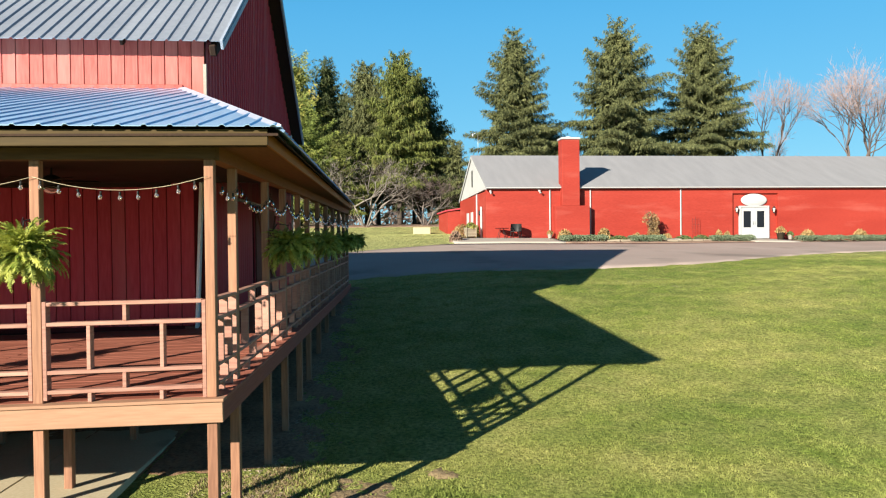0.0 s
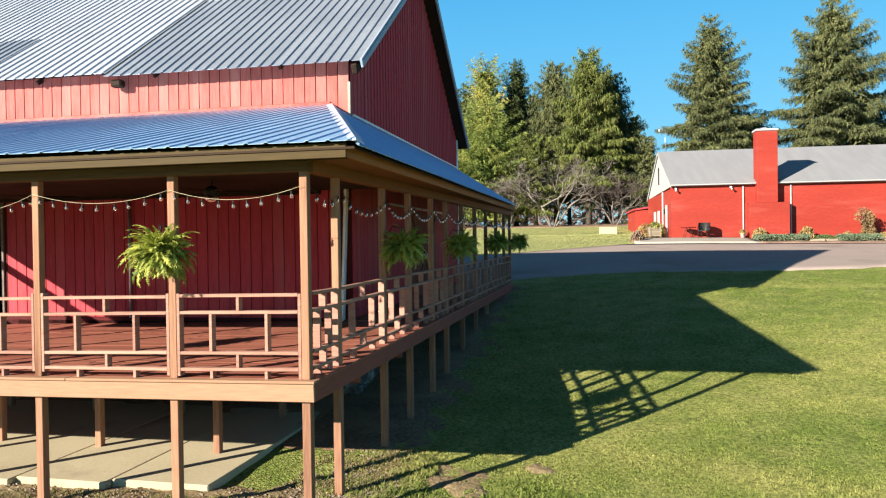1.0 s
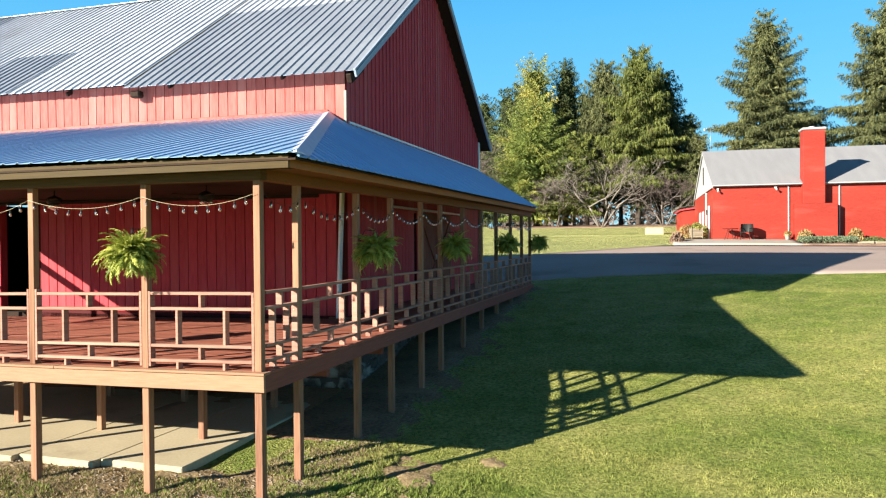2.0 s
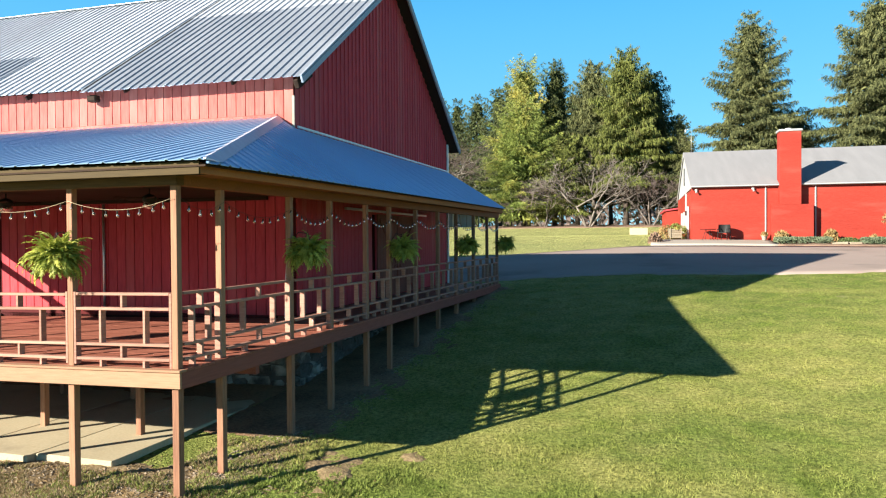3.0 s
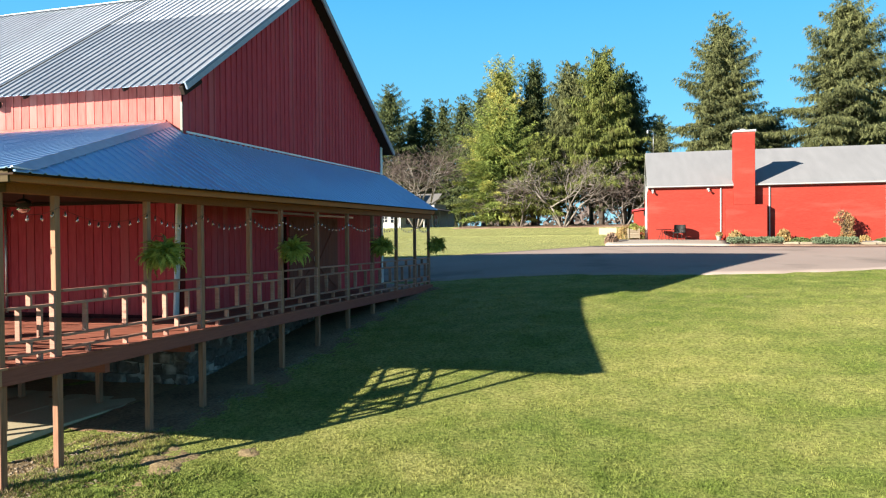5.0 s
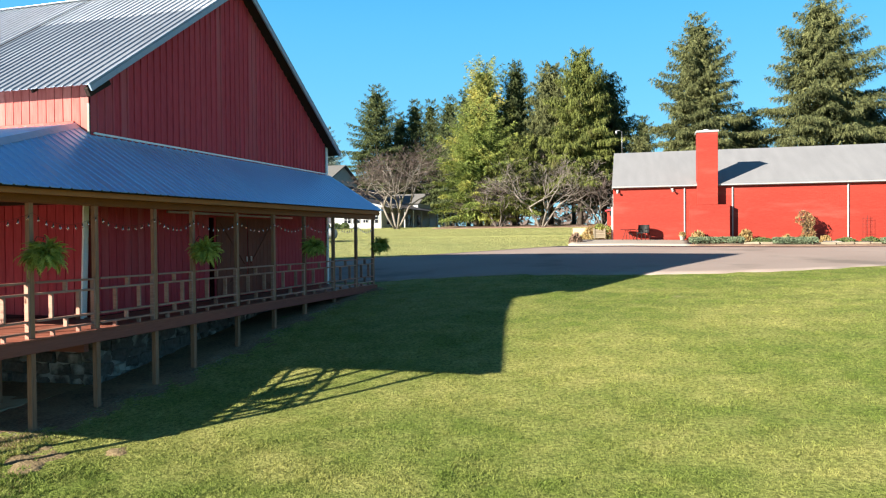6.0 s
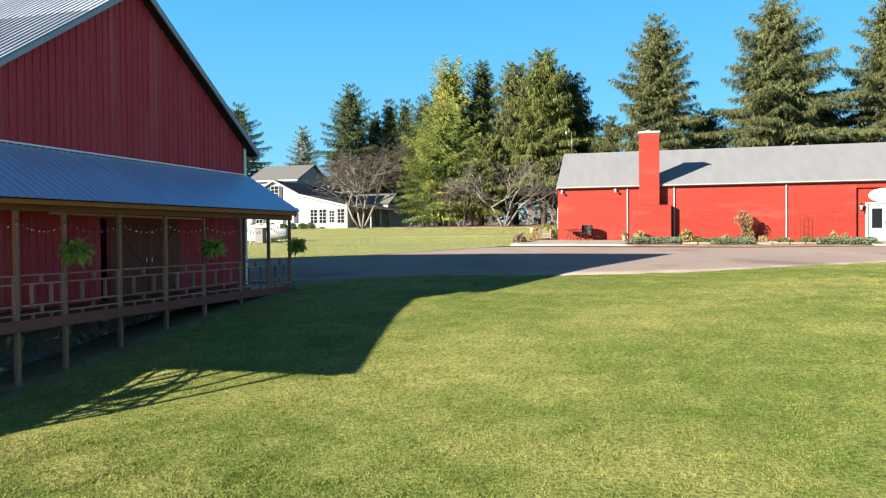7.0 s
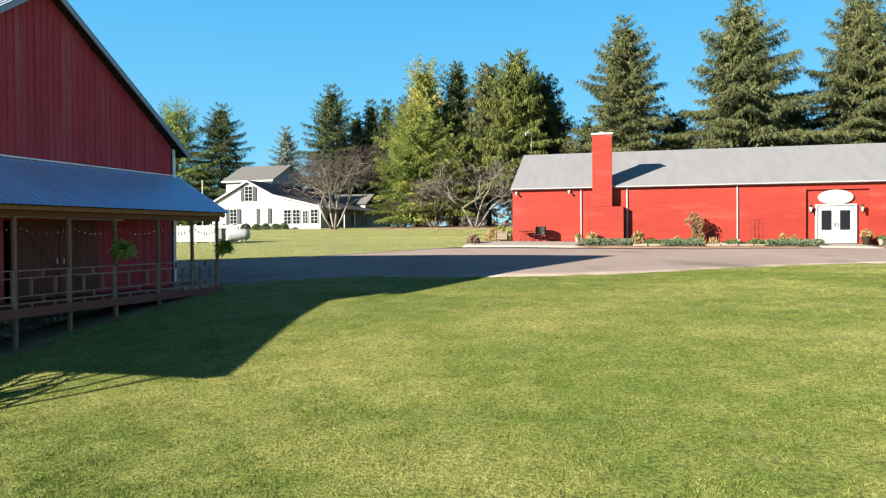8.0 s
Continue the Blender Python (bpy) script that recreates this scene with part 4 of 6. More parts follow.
tube("flue", [(5.2, -0.1, 9.36), (5.2, -0.1, 9.47)], 0.16, WHITE, hall, 10)
# entrance doors
hall_door = thing("double_door", "white double entrance door with dark glass panels", "door", (HALL_AT[0] + 17.55 * math.cos(radians(3.2)), HALL_AT[1] + 17.55 * math.sin(radians(3.2)), 2.98), HALL_TURN)
box("door_frame", -1.02, -0.92, 0.03, 0.158, 0, 2.12, WHITE, hall_door)
box("door_frame", 0.92, 1.02, 0.03, 0.158, 0, 2.12, WHITE, hall_door)
box("door_frame", -0.919, 0.919, 0.03, 0.158, 2.04, 2.12, WHITE, hall_door)
for s in (-1, 1):
    leaf = put("door_leaf", box_mesh("door_leaf", 0.905, 0.045, 2.03, WHITE, 0.006), hall_door, pose(s * 0.457, 0.12, 1.02))
    box("door_glass", -0.25, 0.25, -0.028, -0.01, -0.30, 0.76, GLASS, leaf, 0, "dark glass panel")
    for z0, z1 in ((-0.36, -0.30), (0.76, 0.82)):
        box("glass_trim", -0.31, 0.31, -0.034, -0.02, z0, z1, WHITE, leaf)
    for x0 in (-0.31, 0.25):
        box("glass_trim", x0, x0 + 0.06, -0.034, -0.02, -0.299, 0.759, WHITE, leaf)
    box("door_handle", -0.38 * s - 0.015, -0.38 * s + 0.015, -0.08, -0.03, -0.1, 0.12, GALV, leaf)
sign_me = lathe("sign", [(0.86, -0.02), (0.88, -0.012), (0.88, 0.012), (0.86, 0.02)], WHITE, 40)
sign = put("oval_sign", sign_me, None, pose(HALL_AT[0] + 17.5, 37.98, 5.47, 90, 0, HALL_TURN) @ Matrix.Diagonal((1, 0.46, 1, 1)))
tagged(sign, "white oval sign above the entrance door", "sign")
for k, dz in enumerate((0.12, -0.04, -0.16)):
    tagged(put("lettering", box_mesh("lettering", (0.7, 0.95, 0.5)[k], 0.05, 0.004, TERRA, 0), sign, pose(0, dz / 0.46, 0.024)), "faint line of lettering")


def wall_lantern(x, y, z):
    t = thing("wall_lantern", "dark metal lantern on the brick wall", "wall lamp", (x, y, z), HALL_TURN, "entrance lanterns")
    box("back_plate", -0.06, 0.06, -0.03, 0, -0.1, 0.12, BLACK, t, 0.01)
    put("lantern_glass", lathe("lantern_glass", [(0.05, -0.16), (0.085, 0.08), (0.08, 0.1)], TERRA, 6), t, pose(0, -0.14, 0))
    put("lantern_cap", lathe("lantern_cap", [(0.11, 0.1), (0.06, 0.17), (0.015, 0.24)], BLACK, 6), t, pose(0, -0.14, 0))
    put("lantern_base", lathe("lantern_base", [(0.02, -0.24), (0.06, -0.16)], BLACK, 6), t, pose(0, -0.14, 0))
    beam("bracket", (0, -0.02, 0.06), (0, -0.14, 0.16), 0.02, 0.02, BLACK, t)


wall_lantern(23.1, 37.82, 4.85)
wall_lantern(25.62, 37.96, 4.83)


def flood_light(x, y, z, turn):
    t = thing("flood_light", "white outdoor flood light under the eave", "flood light", (x, y, z), turn, "flood lights")
    box("mount", -0.06, 0.06, -0.05, 0.05, 0, 0.1, WHITE, t)
    put("lamp_head", lathe("lamp_head", [(0.025, -0.02), (0.04, 0.02), (0.065, 0.12), (0.055, 0.13)], WHITE, 12), t, pose(0, -0.08, -0.02, 125, 0, 15))


flood_light(7.12, 36.86, 6.03, 0)
flood_light(10.2, 37.0, 6.05, 10)
mast = thing("roof_mast", "thin roof mast with a small lamp head", "mast", (7.0, 42.85, 8.9))
tube("pole", [(0, 0, 0), (0, 0, 1.55)], 0.014, GALV, mast)
tube("arm", [(0, 0, 1.5), (-0.15, 0, 1.62), (-0.32, 0, 1.6)], 0.012, GALV, mast)
put("lamp_head", lathe("lamp_head", [(0.03, 0.08), (0.06, 0.0), (0.065, -0.12), (0.04, -0.18)], GALV, 10), mast, pose(-0.36, 0, 1.56))
# rear wing
wing = thing("rear_wing", "low red brick wing behind the main building", "building wing", (5.3, 51.0, 3.4), 3.2)
box("wall", 0, 6, 0, 7, -0.8, 2.0, BRICK_RED, wing, 0)
beam("roof", (-0.15, 3.5, 2.03), (6, 3.5, 2.9), 7.3, 0.12, RED_SIDING, wing, 0.01, "faded red lean-to roof")


# ---- small things by the building
def leaf_cloud(name, n, size, shape, mat, seed, up=0.3):
    """Many small leaves inside a shape given by a function of three random numbers."""
    rng = np.random.default_rng(seed)
    c = np.array([shape(*rng.random(3)) for _ in range(n)])
    d = rng.standard_normal((n, 3))
    d[:, 2] += up
    d /= np.linalg.norm(d, axis=1)[:, None]
    e = np.cross(d, rng.standard_normal((n, 3)))
    e /= np.linalg.norm(e, axis=1)[:, None]
    s = size * rng.uniform(0.6, 1.3, (n, 1))
    v = np.stack([c - d * s, c + e * s * 0.4, c + d * s, c - e * s * 0.4], 1).reshape(-1, 3)
    f = np.arange(4 * n).reshape(-1, 4)
    return mesh_from(name, v.tolist(), f.tolist(), mat)


def dome(rx, ry, h):
    def shape(a, b, c):
        t, q = 2 * math.pi * a, math.acos(b)
        r = 0.72 + 0.28 * c
        w = 1 + 0.12 * math.sin(5 * t) * math.sin(3 * q)
        return (rx * r * w * math.sin(q) * math.cos(t), ry * r * w * math.sin(q) * math.sin(t), h * r * math.cos(q))
    return shape


def hedge_shape(lx, ly, h):
    def shape(a, b, c):
        return (lx * (a - 0.5), ly * (b - 0.5), h * (c ** 0.4) * (0.90 + 0.10 * math.sin(23 * a) * math.sin(4 * b + 1)) * (1 - (2 * b - 1) ** 4 * 0.35))
    return shape


def shrub(name, label, x, y, rx, h, mat, seed, n=900, size=0.07, group="", up=0.3):
    z = float(ground_z(x, y))
    t = thing(name, label, "shrub", (x, y, z), group=group)
    put("leaves", leaf_cloud("leaves", n, size, dome(rx, rx, h), mat, seed, up), t)
    verts, faces = [], []
    rng = random.Random(seed)
    for k in range(6):
        a = rng.uniform(0, 6.28)
        tube_into(verts, faces, [Vector((0, 0, -0.05)), Vector((0.5 * rx * math.cos(a), 0.5 * rx * math.sin(a), 0.7 * h))], [0.02, 0.008], 5)
    put("stems", mesh_from("stems", verts, faces, PALE_BARK), t)
    return t


for x0, x1, y in ((11.1, 13.9, 35.1), (15.35, 17.5, 35.4), (20.6, 23.4, 36.1), (26.4, 29.6, 36.7), (30.0, 34.0, 37.1)):
    z = float(ground_z((x0 + x1) / 2, y))
    t = thing("low_hedge", "low clipped green hedge in the planting bed", "hedge", ((x0 + x1) / 2, y, z), 4, "planting bed hedges")
    put("leaves", leaf_cloud("leaves", 5600, 0.048, hedge_shape(x1 - x0, 0.9, 0.44), JUNIPER, int(x0 * 7)), t)
bed_x = np.linspace(11.1, 36, 50)
bed_y0 = np.interp(bed_x, *ROAD_FAR) + 0.1
bed = sheet("planting_bed", bed_x, bed_y0[:, None] + (37.05 + 0.056 * (bed_x - 6.87) - bed_y0)[:, None] * np.linspace(0, 1, 6)[None], MULCH, 0.06, 0.02)
tagged(bed, "mulched planting bed along the brick wall", "planting bed", kind="structure")
pad = sheet("pavement", np.linspace(23.2, 26.0, 6), np.linspace(35.4, 38.05, 6), CONCRETE_PALE, 0.10)
tagged(pad, "concrete pad in front of the entrance door", "pavement", kind="structure")
for x, y, r, h, seed, by in ((11.6, 36.2, 0.46, 0.66, 11, "chimney"), (14.1, 36.4, 0.42, 0.78, 12, "chimney"), (16.2, 36.5, 0.24, 0.48, 22, "wall"), (21.6, 37.0, 0.2, 0.70, 13, "wall"),
                             (22.15, 37.0, 0.22, 0.58, 23, "wall"), (27.6, 37.4, 0.45, 0.75, 14, "wall"), (31.3, 37.7, 0.45, 0.75, 15, "wall"), (18.1, 36.5, 0.32, 0.42, 16, "wall")):
    shrub("golden_shrub", "spiky straw-gold autumn plant by the " + by, x, y, r, h, GOLDEN, seed, 420, 0.11, "golden plants", 1.6)
for x, y, r, h, seed in ((14.9, 36.0, 0.62, 0.34, 17), (19.0, 36.2, 0.62, 0.36, 18), (20.2, 36.4, 0.55, 0.40, 24)):
    shrub("grey_shrub", "low grey-green shrub in the planting bed", x, y, r, h, SHRUB, seed, 900, 0.06, "grey shrubs")
# stones that edge the bed between the hedges
for k, (x, y, w) in enumerate(((14.25, 34.95, 0.75), (15.0, 35.05, 0.6), (17.95, 35.35, 0.8), (18.8, 35.5, 0.85), (19.65, 35.65, 0.7), (20.3, 35.75, 0.5))):
    slab_stone = put("edging_stone", box_mesh("edging_stone_%d" % k, w, 0.30, 0.15, TERRA_WOOD, 0.03), None, pose(x, y, float(ground_z(x, y)) + 0.08, 0, 2 * (k % 3) - 2, 3 + 4 * (k % 2)))
    tagged(slab_stone, "flat pale stone edging the planting bed", "edging stone", "bed edging stones")
shrub("brown_shrub", "spiky dark brown plant beside the driveway", 4.85, 35.4, 0.40, 0.62, MULCH, 19, 420, 0.12, "", 1.3)
shrub("golden_shrub", "yellowing shrub at the building corner", 5.5, 38.6, 0.7, 0.95, GOLDEN, 20, 1300)
shrub("green_shrub", "yellow-green shrub at the building corner", 6.3, 39.9, 0.6, 0.9, PINE_GOLD, 21)
# climbing shrub against the wall
z = float(ground_z(17.2, 37.1))
climber = thing("wall_shrub", "tall dry shrub against the brick wall", "shrub", (17.2, 36.6, z))
put("leaves", leaf_cloud("leaves", 1500, 0.06, lambda a, b, c: ((0.85 + 0.2 * math.sin(9 * b)) * (a - 0.5) * (0.55 + 0.45 * b) - 0.25 * b * b + 0.1, 0.7 * (c - 0.5) * (0.4 + 0.6 * b), 0.25 + 1.5 * b - 0.45 * (2 * a - 1) ** 2 * b), DRY_LEAF, 31, 0.8), climber, None, "dry tan leaves")
put("low_leaves", leaf_cloud("low_leaves", 600, 0.07, dome(0.6, 0.4, 0.5), GOLDEN, 32, 1.2), climber, None, "straw-coloured tuft at the foot")
vv, ff = [], []
rng_c = random.Random(9)
for k in range(16):
    a = rng_c.uniform(-0.3, 0.3)
    tube_into(vv, ff, [Vector((0, 0, 0)), Vector((a * 0.5, rng_c.uniform(-0.1, 0.1), 0.8)), Vector((a - 0.15, rng_c.uniform(-0.15, 0.15), rng_c.uniform(1.3, 1.9)))], [0.02, 0.014, 0.005], 5)
put("stems", mesh_from("stems", vv, ff, TWIG_BROWN), climber)
# trellis
trel = thing("trellis", "thin dark metal trellis against the wall", "trellis", (20.3, 37.45, 3.1), HALL_TURN)
for dx in (-0.22, 0.0, 0.22):
    tube("trellis_bar", [(dx, 0, 0), (dx, 0, 1.35 if dx == 0 else 1.2)], 0.007, BLACK, trel, 5)
for dz in (0.4, 0.8, 1.15):
    tube("trellis_bar", [(-0.22, 0, dz), (0.22, 0, dz)], 0.007, BLACK, trel, 5)


def patio_chair(x, y, turn):
    t = thing("patio_chair", "black metal patio armchair on the apron", "chair", (x, y, float(ground_z(x, y)) + 0.09), turn)
    for dx in (-0.27, 0.27):
        for dy in (-0.25, 0.25):
            tube("leg", [(dx, dy, 0), (dx * 0.95, dy * 0.95, 0.42)], 0.016, BLACK, t, 6)
        tube("armrest", [(dx, -0.27, 0.42), (dx, -0.27, 0.63), (dx, 0.25, 0.66)], 0.02, BLACK, t, 6)
    box("seat", -0.28, 0.28, -0.28, 0.27, 0.41, 0.45, BLACK, t, 0.012)
    me = lathe("backrest", [(0.33, 0.0), (0.35, 0.25), (0.33, 0.46)], BLACK, 16)
    bm = bmesh.new()
    bm.from_mesh(me)
    bmesh.ops.delete(bm, geom=[v for v in bm.verts if v.co.y < -0.02], context="VERTS")
    bmesh.ops.delete(bm, geom=[f for f in bm.faces if abs(f.normal.z) > 0.8], context="FACES_ONLY")
    part("backrest", bm, BLACK, t).matrix_basis = pose(0, 0.0, 0.44)
    return t


patio_chair(8.62, 36.3, -28)
tab = thing("patio_table", "small dark metal patio table", "table", (7.75, 36.35, float(ground_z(7.75, 36.35)) + 0.09))
put("tabletop", lathe("tabletop", [(0.42, 0.60), (0.43, 0.61), (0.43, 0.63), (0.42, 0.64)], RED_DARK, 20), tab)
for k in range(4):
    a = k * math.pi / 2 + 0.4
    tube("leg", [(0.34 * math.cos(a), 0.34 * math.sin(a), 0), (0.12 * math.cos(a), 0.12 * math.sin(a), 0.6)], 0.015, BLACK, tab, 6)


def pot_plant(x, y, r, h, mat, plant, seed, label):
    t = thing("potted_plant", label, "potted plant", (x, y, float(ground_z(x, y)) + 0.1))
    put("pot", lathe("pot", [(0.68 * r, 0), (r, h * 0.85), (1.08 * r, h * 0.86), (1.08 * r, h), (0.9 * r, h), (0.85 * r, h * 0.9)], mat, 16), t)
    put("leaves", leaf_cloud("leaves", 420, 0.06, dome(r * 1.25, r * 1.25, r * 1.5), plant, seed), t, pose(0, 0, h * 0.9))


pot_plant(25.62, 37.0, 0.26, 0.5, POT, GOLDEN, 41, "dark pot with a yellow-green plant by the door")
pot_plant(26.35, 37.2, 0.16, 0.3, TERRA, SHRUB, 42, "small pale pot by the door")
pot_plant(10.75, 36.5, 0.16, 0.28, TERRA, GOLDEN, 43, "small pale pot at the foot of the wall")
block = tagged(box("concrete_block", 2.5, 3.92, 51.8, 52.4, 3.44, 4.12, CONCRETE, None, 0.02), "pale low concrete block on the grass", "block")
planter = thing("wooden_planter", "pale slatted wooden planter box with yellow-green leaves", "planter", (5.95, 37.9, float(ground_z(5.95, 37.9)) + 0.09), 12)
for k in range(5):
    for y0 in (-0.22, 0.2):
        box("slat", -0.30, 0.30, y0, y0 + 0.022, 0.06 + 0.11 * k, 0.155 + 0.11 * k, TERRA_WOOD, planter)
    for x0 in (-0.30, 0.28):
        box("slat", x0, x0 + 0.02, -0.197, 0.199, 0.06 + 0.11 * k, 0.155 + 0.11 * k, TERRA_WOOD, planter)
for x0 in (-0.34, 0.30):
    for y0 in (-0.26, 0.222):
        box("corner_post", x0, x0 + 0.045, y0, y0 + 0.04, 0, 0.66, TERRA_WOOD, planter)
box("soil", -0.275, 0.275, -0.195, 0.197, 0.1, 0.56, SOIL, planter, 0)
put("leaves", leaf_cloud("leaves", 500, 0.06, dome(0.36, 0.3, 0.42), PINE_GOLD, 77), planter, pose(0.05, 0, 0.55))
post_w = thing("white_post", "white wooden post with a small dark fitting", "post", (6.70, 38.4, 3.2))
box("post", -0.06, 0.06, -0.06, 0.06, 0, 2.0, WHITE, post_w, 0.01)
box("fitting", -0.16, -0.06, -0.05, 0.05, 1.45, 1.75, BLACK, post_w, 0.02)
for k, (x, y, w) in enumerate(((18.3, 35.9, 0.9), (19.2, 36.0, 0.7), (18.7, 36.2, 0.6), (20.1, 36.1, 0.8))):
    st = put("landscape_stone", box_mesh("landscape_stone", w, 0.45, 0.16, STONE, 0.05), None, pose(x, y, float(ground_z(x, y)) + 0.10, 3, 2, 15 * k))
    tagged(st, "flat grey stone edging the planting bed", "stone", group="bed stones")

# ---------------------------------------------------------------- white farmhouse
house = thing("farmhouse", "white two-storey farmhouse with grey and dark shingle roofs", "house", (-20.3, 66.0, 4.4))
HW = -13.8


def prism(name, outline, y0, y1, mat, parent, label=""):
    """An upright outline in x and z, carried from y0 to y1."""
    n = len(outline)
    verts = [(x, y0, z) for x, z in outline] + [(x, y1, z) for x, z in outline]
    faces = [tuple(range(n)), tuple(range(2 * n - 1, n - 1, -1))] + [((k + 1) % n, k, n + k, n + (k + 1) % n) for k in range(n)]
    return put(name, mesh_from(name, verts, faces, mat), parent, None, label)


prism("wall", ((HW, -0.6), (0, -0.6), (0, 2.55), (-5.7, 3.85), (-9.0, 5.5), (HW, 3.1)), 0, 20, WHITE, house, "white clapboard wall")
for (xa, za), (xb, zb) in (((0.4, 2.50), (-5.7, 3.92)), ((-5.7, 3.92), (-9.0, 5.62)), ((HW - 0.4, 2.95), (-9.0, 5.62))):
    beam("roof", (xa, 10, za + 0.06), (xb, 10, zb + 0.06), 20.7, 0.12, SHINGLE_DARK, house, 0, "dark shingle roof")
    beam("barge_board", (xa, -0.33, za), (xb, -0.33, zb), 0.06, 0.2, WHITE, house, 0)
# tall block behind
prism("upper_wall", ((-15.9, -0.5), (-9.5, -0.5), (-9.5, 6.3), (-15.9, 6.3)), 6, 14.4, WHITE, house, "white upper storey")
ug = [(x, y, z) for x in (-15.9, -9.5) for y, z in ((6, 6.3), (14.4, 6.3), (10.2, 8.3))]
put("upper_gable", mesh_from("upper_gable", ug, [(0, 2, 1), (3, 4, 5), (0, 1, 4, 3), (1, 2, 5, 4), (2, 0, 3, 5)], WHITE), house)
for y0 in (5.6, 14.8):
    beam("upper_roof", (-12.7, y0, 6.22), (-12.7, 10.2, 8.4), 7.2, 0.12, SHINGLE_GREY, house, 0, "brown-grey shingle roof")
box("cornice", -16.3, -9.1, 5.55, 5.75, 6.05, 6.25, WHITE, house, 0)
prism("rear_wall", ((-6.5, 0), (-1.5, 0), (-1.5, 3.6), (-6.5, 3.6)), 16, 21, WHITE, house)
beam("rear_roof", (-4, 15.7, 3.6), (-4, 18.5, 5.0), 5.6, 0.12, SHINGLE_GREY, house, 0)
# veranda along the shaded side
for k in range(8):
    y = 1.0 + 2.8 * k
    box("veranda_post", 2.3, 2.42, y, y + 0.12, -0.3, 2.3, WHITE, house)
beam("veranda_roof", (2.6, 10.5, 2.25), (0.0, 10.5, 2.62), 21, 0.12, SHINGLE_DARK, house, 0, "dark veranda roof")
box("veranda_floor", 0.01, 2.5, 0.4, 20.8, -0.4, 0.1, CONCRETE, house, 0)


def house_window(x, z, w, h, shutters=True, pane_of=GLASS):
    win = put("window", box_mesh("window_frame", w + 0.16, 0.08, h + 0.16, WHITE, 0.01), house, pose(x, -0.03, z))
    box("pane", -w / 2, w / 2, -0.055, -0.02, 0.03, h / 2, pane_of, win, 0)
    box("pane", -w / 2, w / 2, -0.055, -0.02, -h / 2, -0.03, pane_of, win, 0)
    box("glazing_bar", -0.025, 0.025, -0.07, -0.03, -h / 2, h / 2, WHITE, win, 0)
    for dz in (-h / 4, h / 4):
        box("glazing_bar", -w / 2, w / 2, -0.066, -0.03, dz - 0.02, dz + 0.02, WHITE, win, 0)
    if shutters:
        for s in (-1, 1):
            box("shutter", s * (w / 2 + 0.33) - 0.22, s * (w / 2 + 0.33) + 0.22, -0.07, -0.042, -h / 2 - 0.05, h / 2 + 0.05, SHINGLE_DARK, win, 0.01, "dark louvred shutter")


house_window(-8.95, 4.2, 0.9, 1.6)
house_window(-10.95, 1.65, 0.8, 1.6)
house_window(-7.0, 1.65, 0.8, 1.6, True, WHITE)
for x in (-4.05, -2.95):
    house_window(x, 1.5, 0.8, 1.5, False)
house_window(-1.85, 1.45, 0.55, 1.3, False)
house_window(-0.75, 1.5, 0.8, 1.5, False)
for y in (2.0, 5.0, 8.5, 12):
    win = put("window", box_mesh("side_window_frame", 0.08, 1.2, 1.5, WHITE, 0.01), house, pose(0.03, y, 1.25))
    box("pane", 0.0, 0.055, -0.5, 0.5, -0.65, 0.65, GLASS, win, 0)
for k, bx in enumerate((-33.0, -31.6, -30.4, -29.0, -27.65, -26.5, -25.2, -24.2)):
    t = thing("boxwood", "round clipped boxwood in front of the farmhouse", "shrub", (bx, 64.9, float(ground_z(bx, 64.9))), group="farmhouse boxwoods")
    put("leaves", leaf_cloud("leaves", 1200, 0.08, dome(0.64 - 0.05 * (k % 3), 0.52, 0.62 + 0.06 * (k % 2)), SPRUCE_DARK if k < 4 else SHRUB, 60 + k), t)

# propane tank
tank = thing("propane_tank", "white propane tank on short legs in the grass", "propane tank", (-13.0, 38.6, float(ground_z(-13.0, 38.6))), 25)
put("shell", lathe("shell", [(0.05, -0.85), (0.24, -0.80), (0.36, -0.66), (0.40, -0.5), (0.40, 0.5), (0.36, 0.66), (0.24, 0.80), (0.05, 0.85)], WHITE, 20), tank, pose(0, 0, 0.58, 0, 90, 0))
put("dome_cap", lathe("dome_cap", [(0.14, 0), (0.14, 0.12), (0.08, 0.18)], WHITE, 12), tank, pose(0, 0, 0.96))
for dx in (-0.5, 0.44):
    box("leg", dx, dx + 0.06, -0.25, 0.25, -0.05, 0.26, GALV, tank)
# white fence
for k in range(5):
    x = -19.0 + 1.25 * k
    z = float(ground_z(x, 38.6))
    fence = thing("fence_panel", "white slatted fence panel in the grass", "fence", (x, 38.6, z), group="fence panels")
    box("fence_post", 0, 0.1, -0.05, 0.05, -0.1, 1.35, WHITE, fence)
    for h in (0.2, 1.05):
        box("fence_rail", 0.1, 1.25, -0.03, 0.03, h, h + 0.09, WHITE, fence)
    for j in range(8):
        box("fence_slat", 0.13 + 0.14 * j, 0.24 + 0.14 * j, -0.055, -0.032, 0.08, 1.25, WHITE, fence)
ubox = thing("utility_cabinet", "grey metal utility cabinet beside the fence", "utility box", (-13.3, 36.9, float(ground_z(-13.3, 36.9))))
box("cabinet", -0.3, 0.3, -0.25, 0.25, 0, 1.0, CABINET, ubox, 0.02)
box("cabinet_lid", -0.33, 0.33, -0.28, 0.28, 1.0, 1.06, CABINET, ubox, 0.02)
pole = thing("white_pole", "thin white pole standing in the grass", "pole", (-17.2, 40.5, float(ground_z(-17.2, 40.5))))
tube("shaft", [(0, 0, -0.1), (0, 0, 4.6)], 0.05, WHITE, pole, 8)


